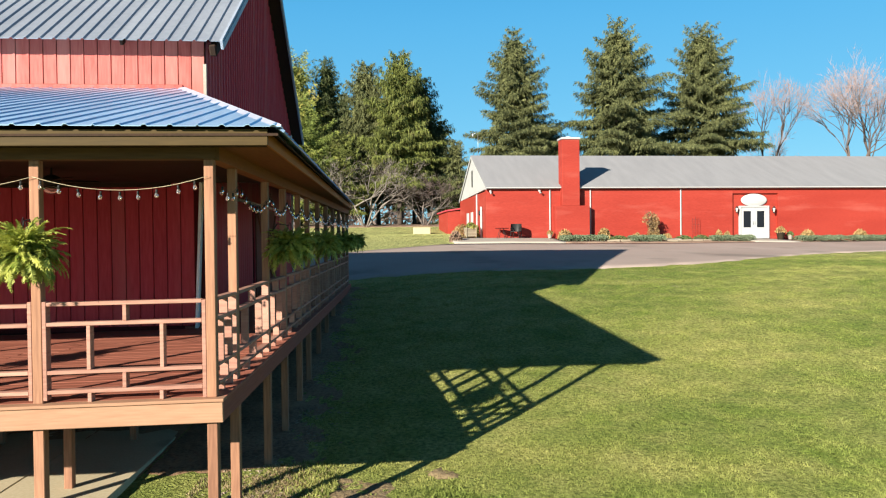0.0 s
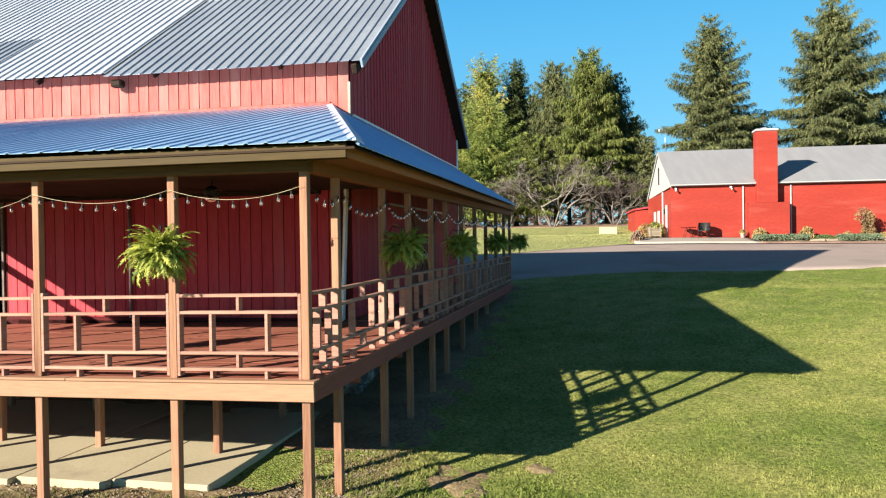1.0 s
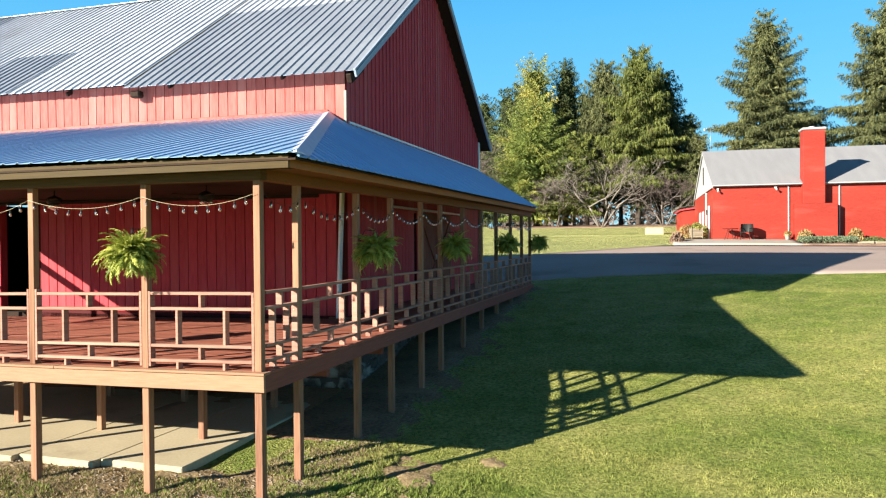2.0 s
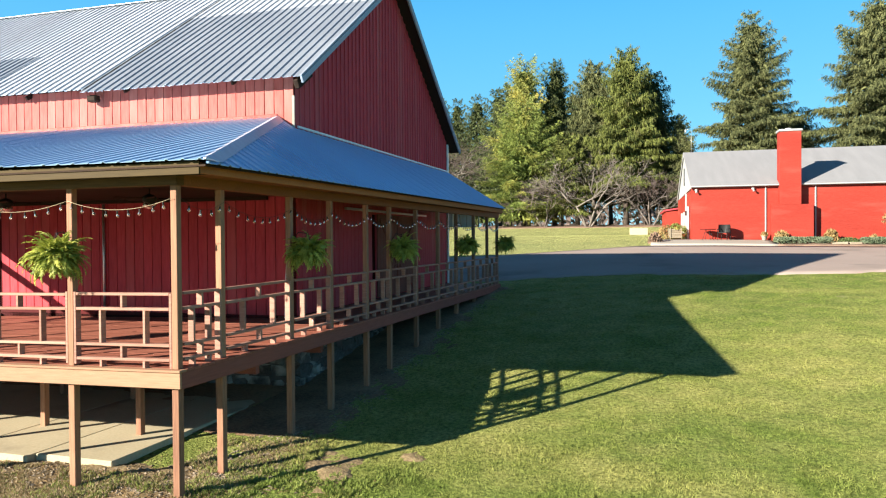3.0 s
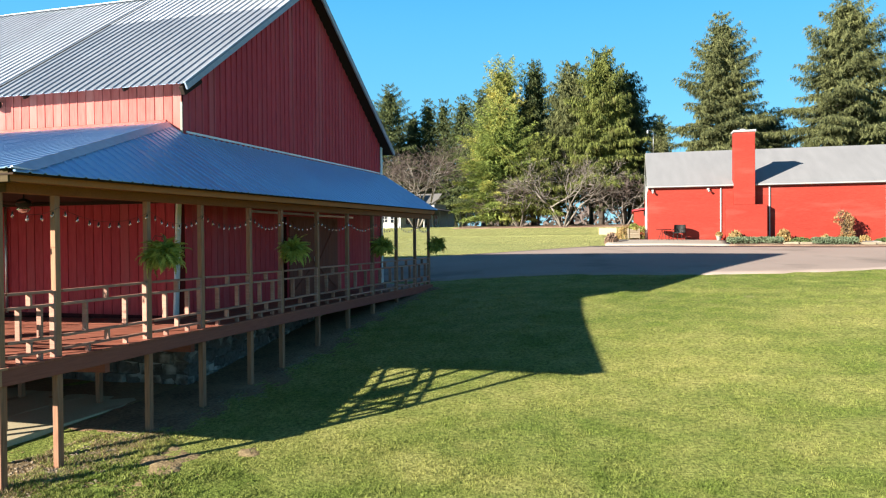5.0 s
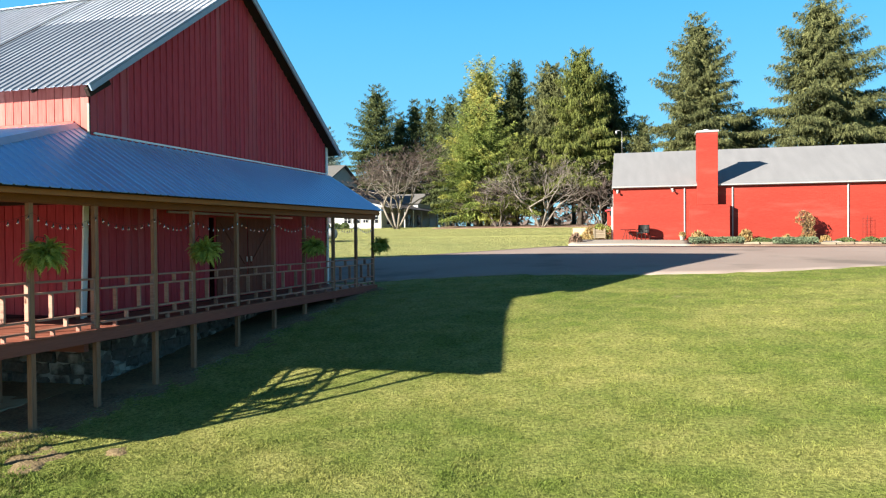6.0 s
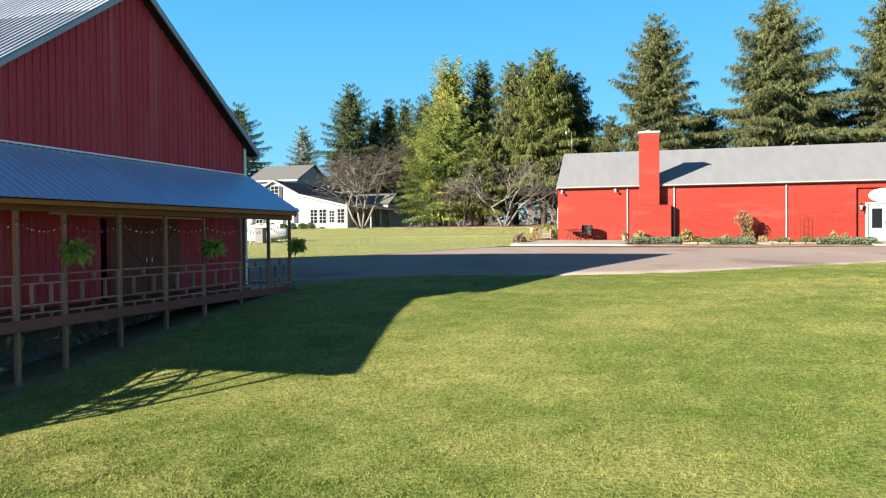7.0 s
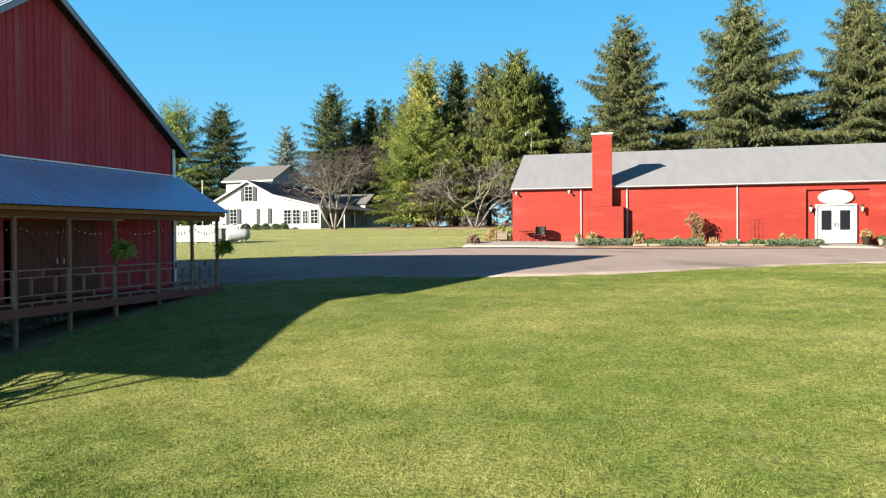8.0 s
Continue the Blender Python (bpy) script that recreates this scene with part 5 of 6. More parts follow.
# ---------------------------------------------------------------- trees
def triangles(name, v, mat):
    """A mesh of loose triangles from rows of corners."""
    n = len(v) // 3
    me = bpy.data.meshes.new(name)
    me.vertices.add(3 * n)
    me.vertices.foreach_set("co", np.asarray(v, np.float32).reshape(-1))
    me.loops.add(3 * n)
    me.loops.foreach_set("vertex_index", np.arange(3 * n, dtype=np.int32))
    me.polygons.add(n)
    me.polygons.foreach_set("loop_start", np.arange(0, 3 * n, 3, dtype=np.int32))
    me.update(calc_edges=True)
    me.materials.append(mat)
    return me


def conifer_meshes(seed, height, radius, mat, tiers=24, bare=0.06, lift=0.0, shaggy=1.0, round_top=0.0, dens=1.0, gap=0.30):
    """Trunk and crown of a conifer, both from the tree's foot: boughs in open tiers, each with side branchlets hung with sprays."""
    rng = np.random.default_rng(seed)
    tv, tf = [], []
    lean = rng.uniform(-0.02, 0.02, 2)
    axis = lambda h: np.array([lean[0] * h * height, lean[1] * h * height, h * height])
    r0 = 0.016 * height
    tube_into(tv, tf, [Vector(axis(h).tolist()) for h in (-0.02, 0.05, 0.3, 0.6, 0.85, 0.98)], [r0 * 1.25, r0, r0 * 0.72, r0 * 0.42, r0 * 0.18, 0.02], 8)
    profile = lambda h: (1 - h) ** (0.74 - 0.34 * round_top) * (0.78 + 0.22 * min(1.0, h / 0.22))
    points = []

    def sprays(c, d, ln, wd):
        e = np.cross(d, rng.standard_normal(d.shape))
        e /= np.linalg.norm(e, axis=1)[:, None] + 1e-6
        ln, wd = ln[:, None], wd[:, None]
        points.append(np.stack([c - e * wd, c + e * wd, c + d * ln], 1).reshape(-1, 3))

    for tier in range(tiers):
        vigour = rng.uniform(0.80, 1.12)
        per = 6 if tier < 0.8 * tiers else 5
        for k in range(per):
            h = min(0.985, bare + (0.985 - bare) * ((tier + 0.5 + rng.uniform(-gap, gap)) / tiers) ** 0.95)
            length = float(radius * profile(h) * vigour * rng.uniform(0.74, 1.10) + 0.30)
            az = k * 2 * math.pi / per + tier * 1.3 + rng.uniform(-0.4, 0.4)
            out, side = np.array([math.cos(az), math.sin(az), 0.0]), np.array([-math.sin(az), math.cos(az), 0.0])
            rise, fall, turn_up = (0.62 * h ** 1.5 + 0.06 + lift) * length, (0.58 - 0.40 * h) * length, 0.18 * length
            root = axis(h)
            along = lambda s: root + out * length * s + np.array([0, 0, rise * s - fall * s * s + turn_up * s ** 4])
            if length > 1.0:
                tube_into(tv, tf, [Vector(along(s).tolist()) for s in (0.0, 0.35, 0.7, 1.0)], [0.02 + 0.010 * length, 0.014 + 0.006 * length, 0.010 + 0.003 * length, 0.006], 3)
            m = max(6, int(4.6 * length))
            for j in range(m + 1):
                s = 1.0 if j == m else 0.12 + 0.86 * (j + rng.random()) / m
                tip = j == m
                reach = 0.10 * length if tip else length * (0.42 * (1.04 - s) ** 0.8 + 0.07) * rng.uniform(0.75, 1.15)
                dr = out * (1.0 if tip else 0.72) + side * (0.0 if tip else (1 if j % 2 else -1) * rng.uniform(0.5, 0.9))
                dr = dr / np.linalg.norm(dr)
                n = max(9, int(dens * 38 * (reach + 0.16)))
                w = rng.random(n)
                c = along(s) + dr * (reach * w)[:, None] + rng.normal(0, 0.07, (n, 3))
                c[:, 2] -= 0.30 * reach * w * w
                hang = rng.random(n) < 0.35 + 0.25 * shaggy
                d = dr * rng.uniform(0.35, 1.0, n)[:, None] + side * rng.normal(0, 0.35, n)[:, None]
                d[:, 2] += np.where(hang, rng.uniform(-2.2, -0.5, n) * shaggy, rng.uniform(-0.35, 0.35, n))
                d /= np.linalg.norm(d, axis=1)[:, None]
                small = min(1.0, 0.5 + 0.22 * length)
                ln = np.where(hang, rng.uniform(0.16, 0.46, n) * (0.55 + 0.45 * shaggy), rng.uniform(0.14, 0.34, n)) * small
                sprays(c, d, ln, rng.uniform(0.020, 0.040, n) / dens ** 0.5)
    # inner needles about the trunk close the crown
    n = int(300 * height * dens)
    h = bare + (0.93 - bare) * rng.random(n) ** 1.15
    rr = np.array([radius * profile(q) for q in h]) * 0.55 * rng.random(n) ** 0.6
    a = rng.uniform(0, 2 * math.pi, n)
    c = np.stack([lean[0] * h * height + rr * np.cos(a), lean[1] * h * height + rr * np.sin(a), h * height], 1)
    d = rng.standard_normal((n, 3)) * (0.7, 0.7, 0.4) - (0, 0, 0.7)
    d /= np.linalg.norm(d, axis=1)[:, None]
    sprays(c, d, rng.uniform(0.5, 1.0, n), rng.uniform(0.06, 0.13, n) / dens ** 0.5)
    crown = triangles("crown", np.concatenate(points), mat)
    return mesh_from("trunk", tv, tf, BARK, True), crown


def plant_tree(name, label, x, y, trunk, crown, turn=0, scale=(1, 1, 1), group=""):
    t = thing(name, label, "tree", (x, y, float(ground_z(x, y))), turn, group)
    t.scale = scale
    put("trunk", trunk, t)
    put("crown", crown, t)
    return t


def conifer(name, label, x, y, top, radius, mat, seed, **more):
    h = top - float(ground_z(x, y))
    return plant_tree(name, label, x, y, *conifer_meshes(seed, h, radius, mat, **more))


SPRUCE_LABEL = "tall Norway spruce with drooping green branches behind the brick building"
conifer("spruce_tree", SPRUCE_LABEL, 12.35, 60.4, 23.2, 6.5, SPRUCE, 1, tiers=25)
conifer("spruce_tree", SPRUCE_LABEL, 22.1, 59.6, 23.6, 8.2, SPRUCE, 2, tiers=24, round_top=0.15)
conifer("spruce_tree", SPRUCE_LABEL, 32.0, 63.5, 24.6, 8.0, SPRUCE, 3, tiers=24, round_top=0.1)
conifer("spruce_tree", "smaller spruce between taller ones", 6.9, 66.5, 13.4, 3.0, SPRUCE, 4, tiers=16, dens=0.8)
conifer("spruce_tree", "smaller spruce between taller ones", 16.6, 67.0, 15.5, 6.0, SPRUCE, 5, tiers=16, dens=0.7)
conifer("spruce_tree", "smaller spruce between taller ones", 27.0, 68.0, 16.5, 6.4, SPRUCE, 6, tiers=16, dens=0.7)
conifer("spruce_tree", "broad green spruce at the edge of the grove", 1.3, 66.6, 22.4, 5.4, SPRUCE_LIGHT, 7, tiers=25, bare=0.24, shaggy=1.7, round_top=0.45)
conifer("spruce_tree", "green spruce in the grove", -2.2, 69.8, 22.2, 5.0, SPRUCE, 8, tiers=24, dens=0.9, bare=0.27, shaggy=1.6, round_top=0.4)
conifer("spruce_tree", "dark slender spruce in the grove", -7.0, 73.6, 23.6, 4.8, SPRUCE_DARK, 9, tiers=24, dens=0.8, bare=0.18, shaggy=1.3, round_top=0.1)
conifer("spruce_tree", "dark spruce at the edge of the grove", 3.3, 70.5, 20.6, 4.8, SPRUCE_DARK, 10, tiers=22, dens=0.8, bare=0.16, shaggy=1.3, round_top=0.6)
conifer("pine_tree", "tall pine with thin yellow-green foliage", -9.6, 71.2, 23.2, 4.4, PINE_GOLD, 11, tiers=18, dens=0.8, round_top=0.9, lift=0.25, bare=0.25, shaggy=0.4)
conifer("pine_tree", "full yellow-green pine at the front of the grove", -8.9, 65.6, 17.4, 5.6, PINE_GREEN, 12, tiers=20, dens=1.05, round_top=0.6, lift=0.22, shaggy=0.4, bare=0.06)
conifer("pine_tree", "olive-green pine at the front of the grove", -4.9, 65.2, 13.6, 4.2, SPRUCE_LIGHT, 13, tiers=18, dens=0.9, round_top=0.6, lift=0.1, bare=0.16, shaggy=0.7)
conifer("spruce_tree", "dark conifer behind the farmhouse", -36.8, 103, 29.2, 9.0, SPRUCE_DARK, 14, tiers=24, dens=0.5)
for x, top, seed in ((-34.6, 25.4, 15), (-31.7, 27.4, 16), (-28.7, 27.2, 22)):
    conifer("spruce_tree", "dark conifer behind the farmhouse", x, 108, top, 6.0, SPRUCE_DARK, seed, tiers=20, dens=0.4)
conifer("spruce_tree", "dark conifer behind the farmhouse", -25.0, 106, 27.0, 7.4, SPRUCE_DARK, 17, tiers=22, dens=0.45)
conifer("blue_spruce", "pale blue spruce behind the farmhouse", -52.8, 116.8, 25.2, 6.2, SPRUCE_BLUE, 18, tiers=18, dens=0.45)
conifer("spruce_tree", "dark spruce with long drooping limbs", -64.0, 112, 29.6, 11.0, SPRUCE_DARK, 19, tiers=18, dens=0.45)
conifer("pine_tree", "green pine beside a dark spruce", -70.6, 108, 29.0, 10.0, PINE_GREEN, 20, tiers=18, dens=0.4, round_top=0.7, lift=0.2, shaggy=0.4)
bk_t, bk_c = conifer_meshes(21, 17.5, 5.2, SPRUCE_DARK, tiers=18, dens=0.4, bare=0.20)
for k, (x, y, s) in enumerate(((-15, 86, 1.1), (-11, 84, 0.9), (-6, 86, 1.0), (-1.5, 83, 0.95), (3, 85, 0.9), (-18, 93, 1.15), (6.5, 88, 0.8))):
    plant_tree("spruce_tree", "dark conifer deep in the grove", x, y, bk_t, bk_c, 50 * k, (s, s, s), "dark conifers in the grove")


def bare_tree(name, label, x, y, height, spread_, seed, stems=1, bark=PALE_BARK, twig=TWIG, depth=5, fan=0.55, first=0.28):
    """A leafless tree: forking limbs and a haze of fine twigs."""
    rng = random.Random(seed)
    tv, tf, wv, wf = [], [], [], []

    def grow(p, d, length, r, level):
        mid = p + d * length * 0.5 + Vector([rng.uniform(-0.07, 0.07) * length for _ in range(3)])
        q = p + d * length + Vector([rng.uniform(-0.06, 0.06) * length for _ in range(3)])
        if level >= depth - 1:
            for a, b in ((p, q),):
                perp = Vector([rng.uniform(-1, 1) for _ in range(3)]).normalized() * max(r, 0.018)
                i = len(wv)
                wv.extend([a - perp, a + perp, b])
                wf.append((i, i + 1, i + 2))
        else:
            tube_into(tv, tf, [p, mid, q], [r, 0.85 * r, 0.7 * r], 6 if level < 2 else 4)
        if level >= depth + 1:
            return
        n = (3, 3, 3, 4, 4, 3, 2)[min(level, 6)]
        for k in range(n):
            nd = (d + Vector([rng.gauss(0, fan) for _ in range(3)]) * Vector((spread_, spread_, 0.7))).normalized()
            nd.z += 0.10
            nd.normalize()
            start = p + (q - p) * rng.uniform(0.65, 1.0) if k else q
            grow(start, nd, length * rng.uniform(0.62, 0.84), r * rng.uniform(0.5, 0.68), level + 1)

    for k in range(stems):
        a = 2 * math.pi * k / stems + rng.uniform(-0.3, 0.3)
        tilt = 0.0 if stems == 1 else rng.uniform(0.35, 0.7)
        d = Vector((tilt * math.cos(a), tilt * math.sin(a), 1)).normalized()
        grow(Vector((0.1 * math.cos(a), 0.1 * math.sin(a), -0.2)), d, height * first, (0.0085 if stems == 1 else 0.0135) * height, 0)
    t = thing(name, label, "tree", (x, y, float(ground_z(x, y))), rng.uniform(0, 90))
    put("trunk", mesh_from("trunk", tv, tf, bark, True), t)
    put("twig_haze", mesh_from("twig_haze", wv, wf, twig), t, None, "haze of fine leafless twigs")
    return t


bare_tree("bare_tree", "spreading leafless tree in front of the farmhouse", -17.4, 63.4, 10.8, 1.5, 3, stems=4, bark=WHITE_BARK, twig=TWIG_BROWN, depth=5, first=0.30, fan=0.6)
bare_tree("bare_tree", "multi-stemmed leafless tree at the front of the grove", -2.0, 62.8, 8.2, 1.3, 5, stems=5, bark=WHITE_BARK, twig=PALE_BARK, depth=4, first=0.34)
bare_tree("bare_tree", "leafless tree among the grove", 3.8, 64.0, 6.5, 1.3, 8, stems=5, twig=TWIG_BROWN, depth=4, first=0.33)
bare_tree("bare_tree", "leafless tree among the grove", 5.8, 67.5, 6.5, 1.3, 18, stems=4, twig=TWIG_BROWN, depth=4, first=0.33)
bare_tree("bare_tree", "leafless grey tree among the grove", -6.5, 63.6, 6.0, 1.3, 28, stems=5, twig=TWIG_BROWN, depth=4, first=0.33)
bare_tree("bare_tree", "tall leafless tree with a rosy crown", 47.5, 80, 21.0, 0.7, 6, bark=TWIG_BROWN, depth=6, fan=0.42, first=0.24)
bare_tree("bare_tree", "tall leafless tree with a rosy crown", 57.5, 80, 24.0, 0.7, 7, bark=TWIG_BROWN, depth=6, fan=0.42, first=0.24)
bare_tree("bare_tree", "tall leafless tree with a rosy crown", 63.0, 83, 26.0, 0.7, 9, bark=TWIG_BROWN, depth=6, fan=0.42, first=0.24)
litter = sheet("needle_litter", np.linspace(-13, 9, 40), np.linspace(62.0, 80, 30), MULCH, 0.05, 0.03)
tagged(litter, "brown needle litter beneath the trees", "ground", kind="structure")

# far wood
rng_w = np.random.default_rng(77)
fw = []
for k in range(420):
    x, y = rng_w.uniform(-260, 260), rng_w.uniform(170, 230)
    h = rng_w.uniform(5, 9)
    n = 40
    c = np.array([x, y, float(ground_z(x, y))]) + rng_w.standard_normal((n, 3)) * (2.2, 2.2, 0.0) + np.stack([np.zeros(n), np.zeros(n), rng_w.uniform(0, h, n)], 1)
    d = rng_w.standard_normal((n, 3)) * 0.9
    e = rng_w.standard_normal((n, 3)) * 0.5
    fw.append(np.stack([c, c + d, c + d + e, c + e], 1).reshape(-1, 3))
fw = np.concatenate(fw)
far_wood = put("far_wood", mesh_from("far_wood", fw.tolist(), np.arange(len(fw)).reshape(-1, 4).tolist(), TWIG_BROWN))
tagged(far_wood, "distant brown leafless woods", "woods", kind="stuff")

# ---------------------------------------------------------------- hanging ferns
def frond_mesh(seed, length):
    """One arching fern frond with paired leaflets."""
    rng = random.Random(seed)
    verts, faces = [], []
    n = 22
    arch = rng.uniform(0.08, 0.60)
    for k in range(n):
        s = k / (n - 1)
        p = Vector((length * (s - 0.18 * s * s), 0, length * (arch * s - (0.16 + arch) * s ** 2.2)))
        d = Vector((1 - 0.36 * s, 0, arch - 2.2 * (0.16 + arch) * s ** 1.2)).normalized()
        wl = 0.046 * (math.sin(math.pi * min(1, 0.15 + 0.85 * s)) ** 0.7 + 0.12)
        for sd in (-1, 1):
            i = len(verts)
            tip = p + Vector((0, sd * wl, 0)) + d * 0.018 + Vector((0, 0, -0.012 + rng.uniform(-0.022, 0.018)))
            verts += [p - d * 0.011, tip, p + d * 0.014]
            faces.append((i, i + 1, i + 2) if sd > 0 else (i, i + 2, i + 1))
    i = len(verts)
    pts = []
    for k in range(7):
        s = k / 6
        pts.append(Vector((length * (s - 0.18 * s * s), 0, length * (arch * s - (0.16 + arch) * s ** 2.2))))
    tube_into(verts, faces, pts, [0.004] * 7, 3)
    return mesh_from("frond", verts, faces, FERN)


FRONDS = [frond_mesh(s, ln) for s, ln in enumerate((0.33, 0.38, 0.43, 0.36, 0.30, 0.47))]
POT_MESH = lathe("pot", [(0.09, 0.0), (0.13, 0.13), (0.14, 0.14), (0.14, 0.16), (0.12, 0.16), (0.11, 0.14)], POT, 16)


def fern(x, y, z, seed, group="hanging ferns"):
    rng = random.Random(seed)
    t = thing("hanging_fern", "lush green Boston fern in a basket on a porch post", "fern", (x, y, z), rng.uniform(0, 360), group)
    put("pot", POT_MESH, t)
    for k in range(320):
        az = rng.uniform(0, 360)
        tilt = -math.degrees(math.asin(rng.uniform(-0.80, 0.999)))
        m = pose(0, 0, 0.15 + rng.uniform(0, 0.05)) @ pose(0, 0, 0, 0, 0, az) @ pose(0.04, 0, 0, rng.uniform(-50, 50), tilt, 0)
        put("frond", FRONDS[rng.randrange(6)], t, m @ Matrix.Scale(rng.uniform(0.6, 1.12), 4))
    for k in range(3):
        b = k * 2.09
        tube("hanger_wire", [(0.135 * math.cos(b), 0.135 * math.sin(b), 0.15), (0, 0, 0.52)], 0.003, BLACK, t, 3)
    return t


def hook(x, y, z, dx, dy):
    """A plant hook screwed to a post."""
    t = thing("plant_hook", "black metal plant hook screwed to a post", "hook", (x, y, z), group="plant hooks")
    tube("hook_arm", [(0, 0, -0.12), (dx * 0.4, dy * 0.4, 0.02), (dx, dy, 0.0), (dx, dy, -0.05)], 0.007, BLACK, t, 5)


for x, seed in ((-1.62, 1), (-5.28, 2)):
    hook(x, -0.064, 3.42, 0, -0.18)
    fern(x, -0.25, 2.94, seed)
for y, seed in ((2.77, 4), (7.06, 5), (12.22, 6), (17.33, 7)):
    hook(0.064, y, 3.42, 0.24, 0)
    fern(0.33, y, 2.95, seed)

# ---------------------------------------------------------------- string lights
BULB_MESH = lathe("bulb", [(0.008, 0.0), (0.013, -0.010), (0.020, -0.028), (0.017, -0.044), (0.006, -0.054)], BULB, 10)
SOCKET_MESH = lathe("socket", [(0.009, 0.030), (0.011, 0.026), (0.011, -0.004), (0.009, -0.006)], BLACK, 8)


def string_lights(p, q, sag, n, seed, cable=0.0028, coat=CONCRETE):
    rng = random.Random(seed)
    p, q = Vector(p), Vector(q)
    t = thing("string_lights", "cable of clear glass bulbs draped between porch posts", "string lights", p, group="string lights")
    at = lambda s: (q - p) * s + Vector((0, 0, -4 * sag * s * (1 - s)))
    tube("cable", [at(k / 12) for k in range(13)], cable, coat, t, 5)
    for k in range(n):
        s = (k + 0.6 + rng.uniform(-0.12, 0.12)) / n
        b = put("bulb", BULB_MESH, t, Matrix.Translation(at(min(s, 0.98)) + Vector((0, 0, -0.045))) @ pose(0, 0, 0, rng.uniform(-14, 14), rng.uniform(-14, 14), 0), "clear glass bulb")
        put("socket", SOCKET_MESH, b)


for k, (x0, x1) in enumerate(zip(POSTS_X, POSTS_X[1:])):
    string_lights((x0, -0.075, 3.84), (x1, -0.075, 3.84), 0.13 if k < 2 else 0.20, 9, k)
ys = (0.0, *POSTS_Y)
for k, (y0, y1) in enumerate(zip(ys, ys[1:])):
    # same cable, black here for the shade; the front's is pale as sunlit
    string_lights((0.075, y0, 3.84), (0.075, y1, 3.84), 0.19 if k else 0.12, 9 if k else 4, 20 + k, 0.0025, BLACK)


# ---------------------------------------------------------------- ceiling fans
def ceiling_fan(x, y):
    t = thing("ceiling_fan", "dark ceiling fan with a dim glass bowl", "ceiling fan", (x, y, 4.0), 25, "porch ceiling fans")
    tube("downrod", [(0, 0, 0.75), (0, 0, 0.12)], 0.015, BLACK, t, 6)
    put("motor", lathe("motor", [(0.04, 0.14), (0.12, 0.10), (0.13, 0.02), (0.07, -0.02)], BLACK, 14), t)
    put("light_bowl", lathe("light_bowl", [(0.11, -0.02), (0.12, -0.06), (0.07, -0.11), (0.01, -0.125)], BULB, 14), t)
    for k in range(5):
        bl = put("blade", box_mesh("blade", 0.46, 0.13, 0.01, DARK_WOOD, 0.004), t, pose(0, 0, 0.06, 0, 0, 72 * k) @ pose(0.37, 0, 0, 10, 0, 0))


ceiling_fan(-2.9, 3.0)
ceiling_fan(-6.2, 3.0)
ceiling_fan(-9.4, 3.0)

# ---------------------------------------------------------------- bare earth, gravel and weeds by the porch
def earth_lift(x, y):
    """The height of the bare earth over the lawn; below nought where there is none."""
    x, y = np.asarray(x, float), np.asarray(y, float)
    up = 0.014 + 0.030 * np.clip((y + 0.8) / 1.2, 0, 1) - 0.10 * np.clip((y - 0.62) / 0.8, 0, 1)
    up = up - 0.05 * np.clip((-0.6 - y) / 0.5, 0, 1) + 0.022 * np.sin(x * 3.1) * np.sin(y * 4.7 + x) + 0.014 * np.sin(x * 7.3 + 1.0) * np.sin(x * 2.2 + 3 * y)
    worn = np.sin(x * 2.9 + 1.0) * np.sin(y * 2.4 + 0.8 * x) + 0.5 * np.sin(x * 7 + 5 * y) * np.sin(6 * y - 2 * x)
    bare = 0.06 * np.clip(worn, 0, 0.9) - 0.026 - 0.10 * np.clip(np.abs(y - 0.6) - 1.5, 0, 1) - 0.03 * np.clip(x - 2.0, 0, 1.5)
    b = np.clip((x - 0.0) / 0.5, 0, 1)
    return up * (1 - b) + bare * b


def patch(name, label, fx, fy, n, size, mat, seed, category, flat=0.5):
    """Loose small pieces strewn on the ground."""
    rng = np.random.default_rng(seed)
    x, y = fx(rng, n), fy(rng, n)
    z = ground_z(x, y) + np.clip(earth_lift(x, y), 0, 1)
    verts, faces = [], []
    base = np.array([(1, 0, 0), (-0.5, 0.87, 0), (-0.5, -0.87, 0), (0, 0, 0.8)])
    s = rng.uniform(0.5, 1.5, n) * size
    ang = rng.uniform(0, 6.28, n)
    ca, sa = np.cos(ang), np.sin(ang)
    pts = np.empty((n, 4, 3))
    for k in range(4):
        bx, by, bz = base[k]
        j = rng.uniform(0.7, 1.3, n)
        pts[:, k, 0] = x + s * j * (bx * ca - by * sa)
        pts[:, k, 1] = y + s * j * (bx * sa + by * ca)
        pts[:, k, 2] = z + s * bz * flat + 0.004
    f = (np.arange(n)[:, None, None] * 4 + np.array([(0, 1, 3), (1, 2, 3), (2, 0, 3)])[None]).reshape(-1, 3)
    ob = put(name, mesh_from(name, pts.reshape(-1, 3).tolist(), f.tolist(), mat))
    return tagged(ob, label, category, kind="stuff")


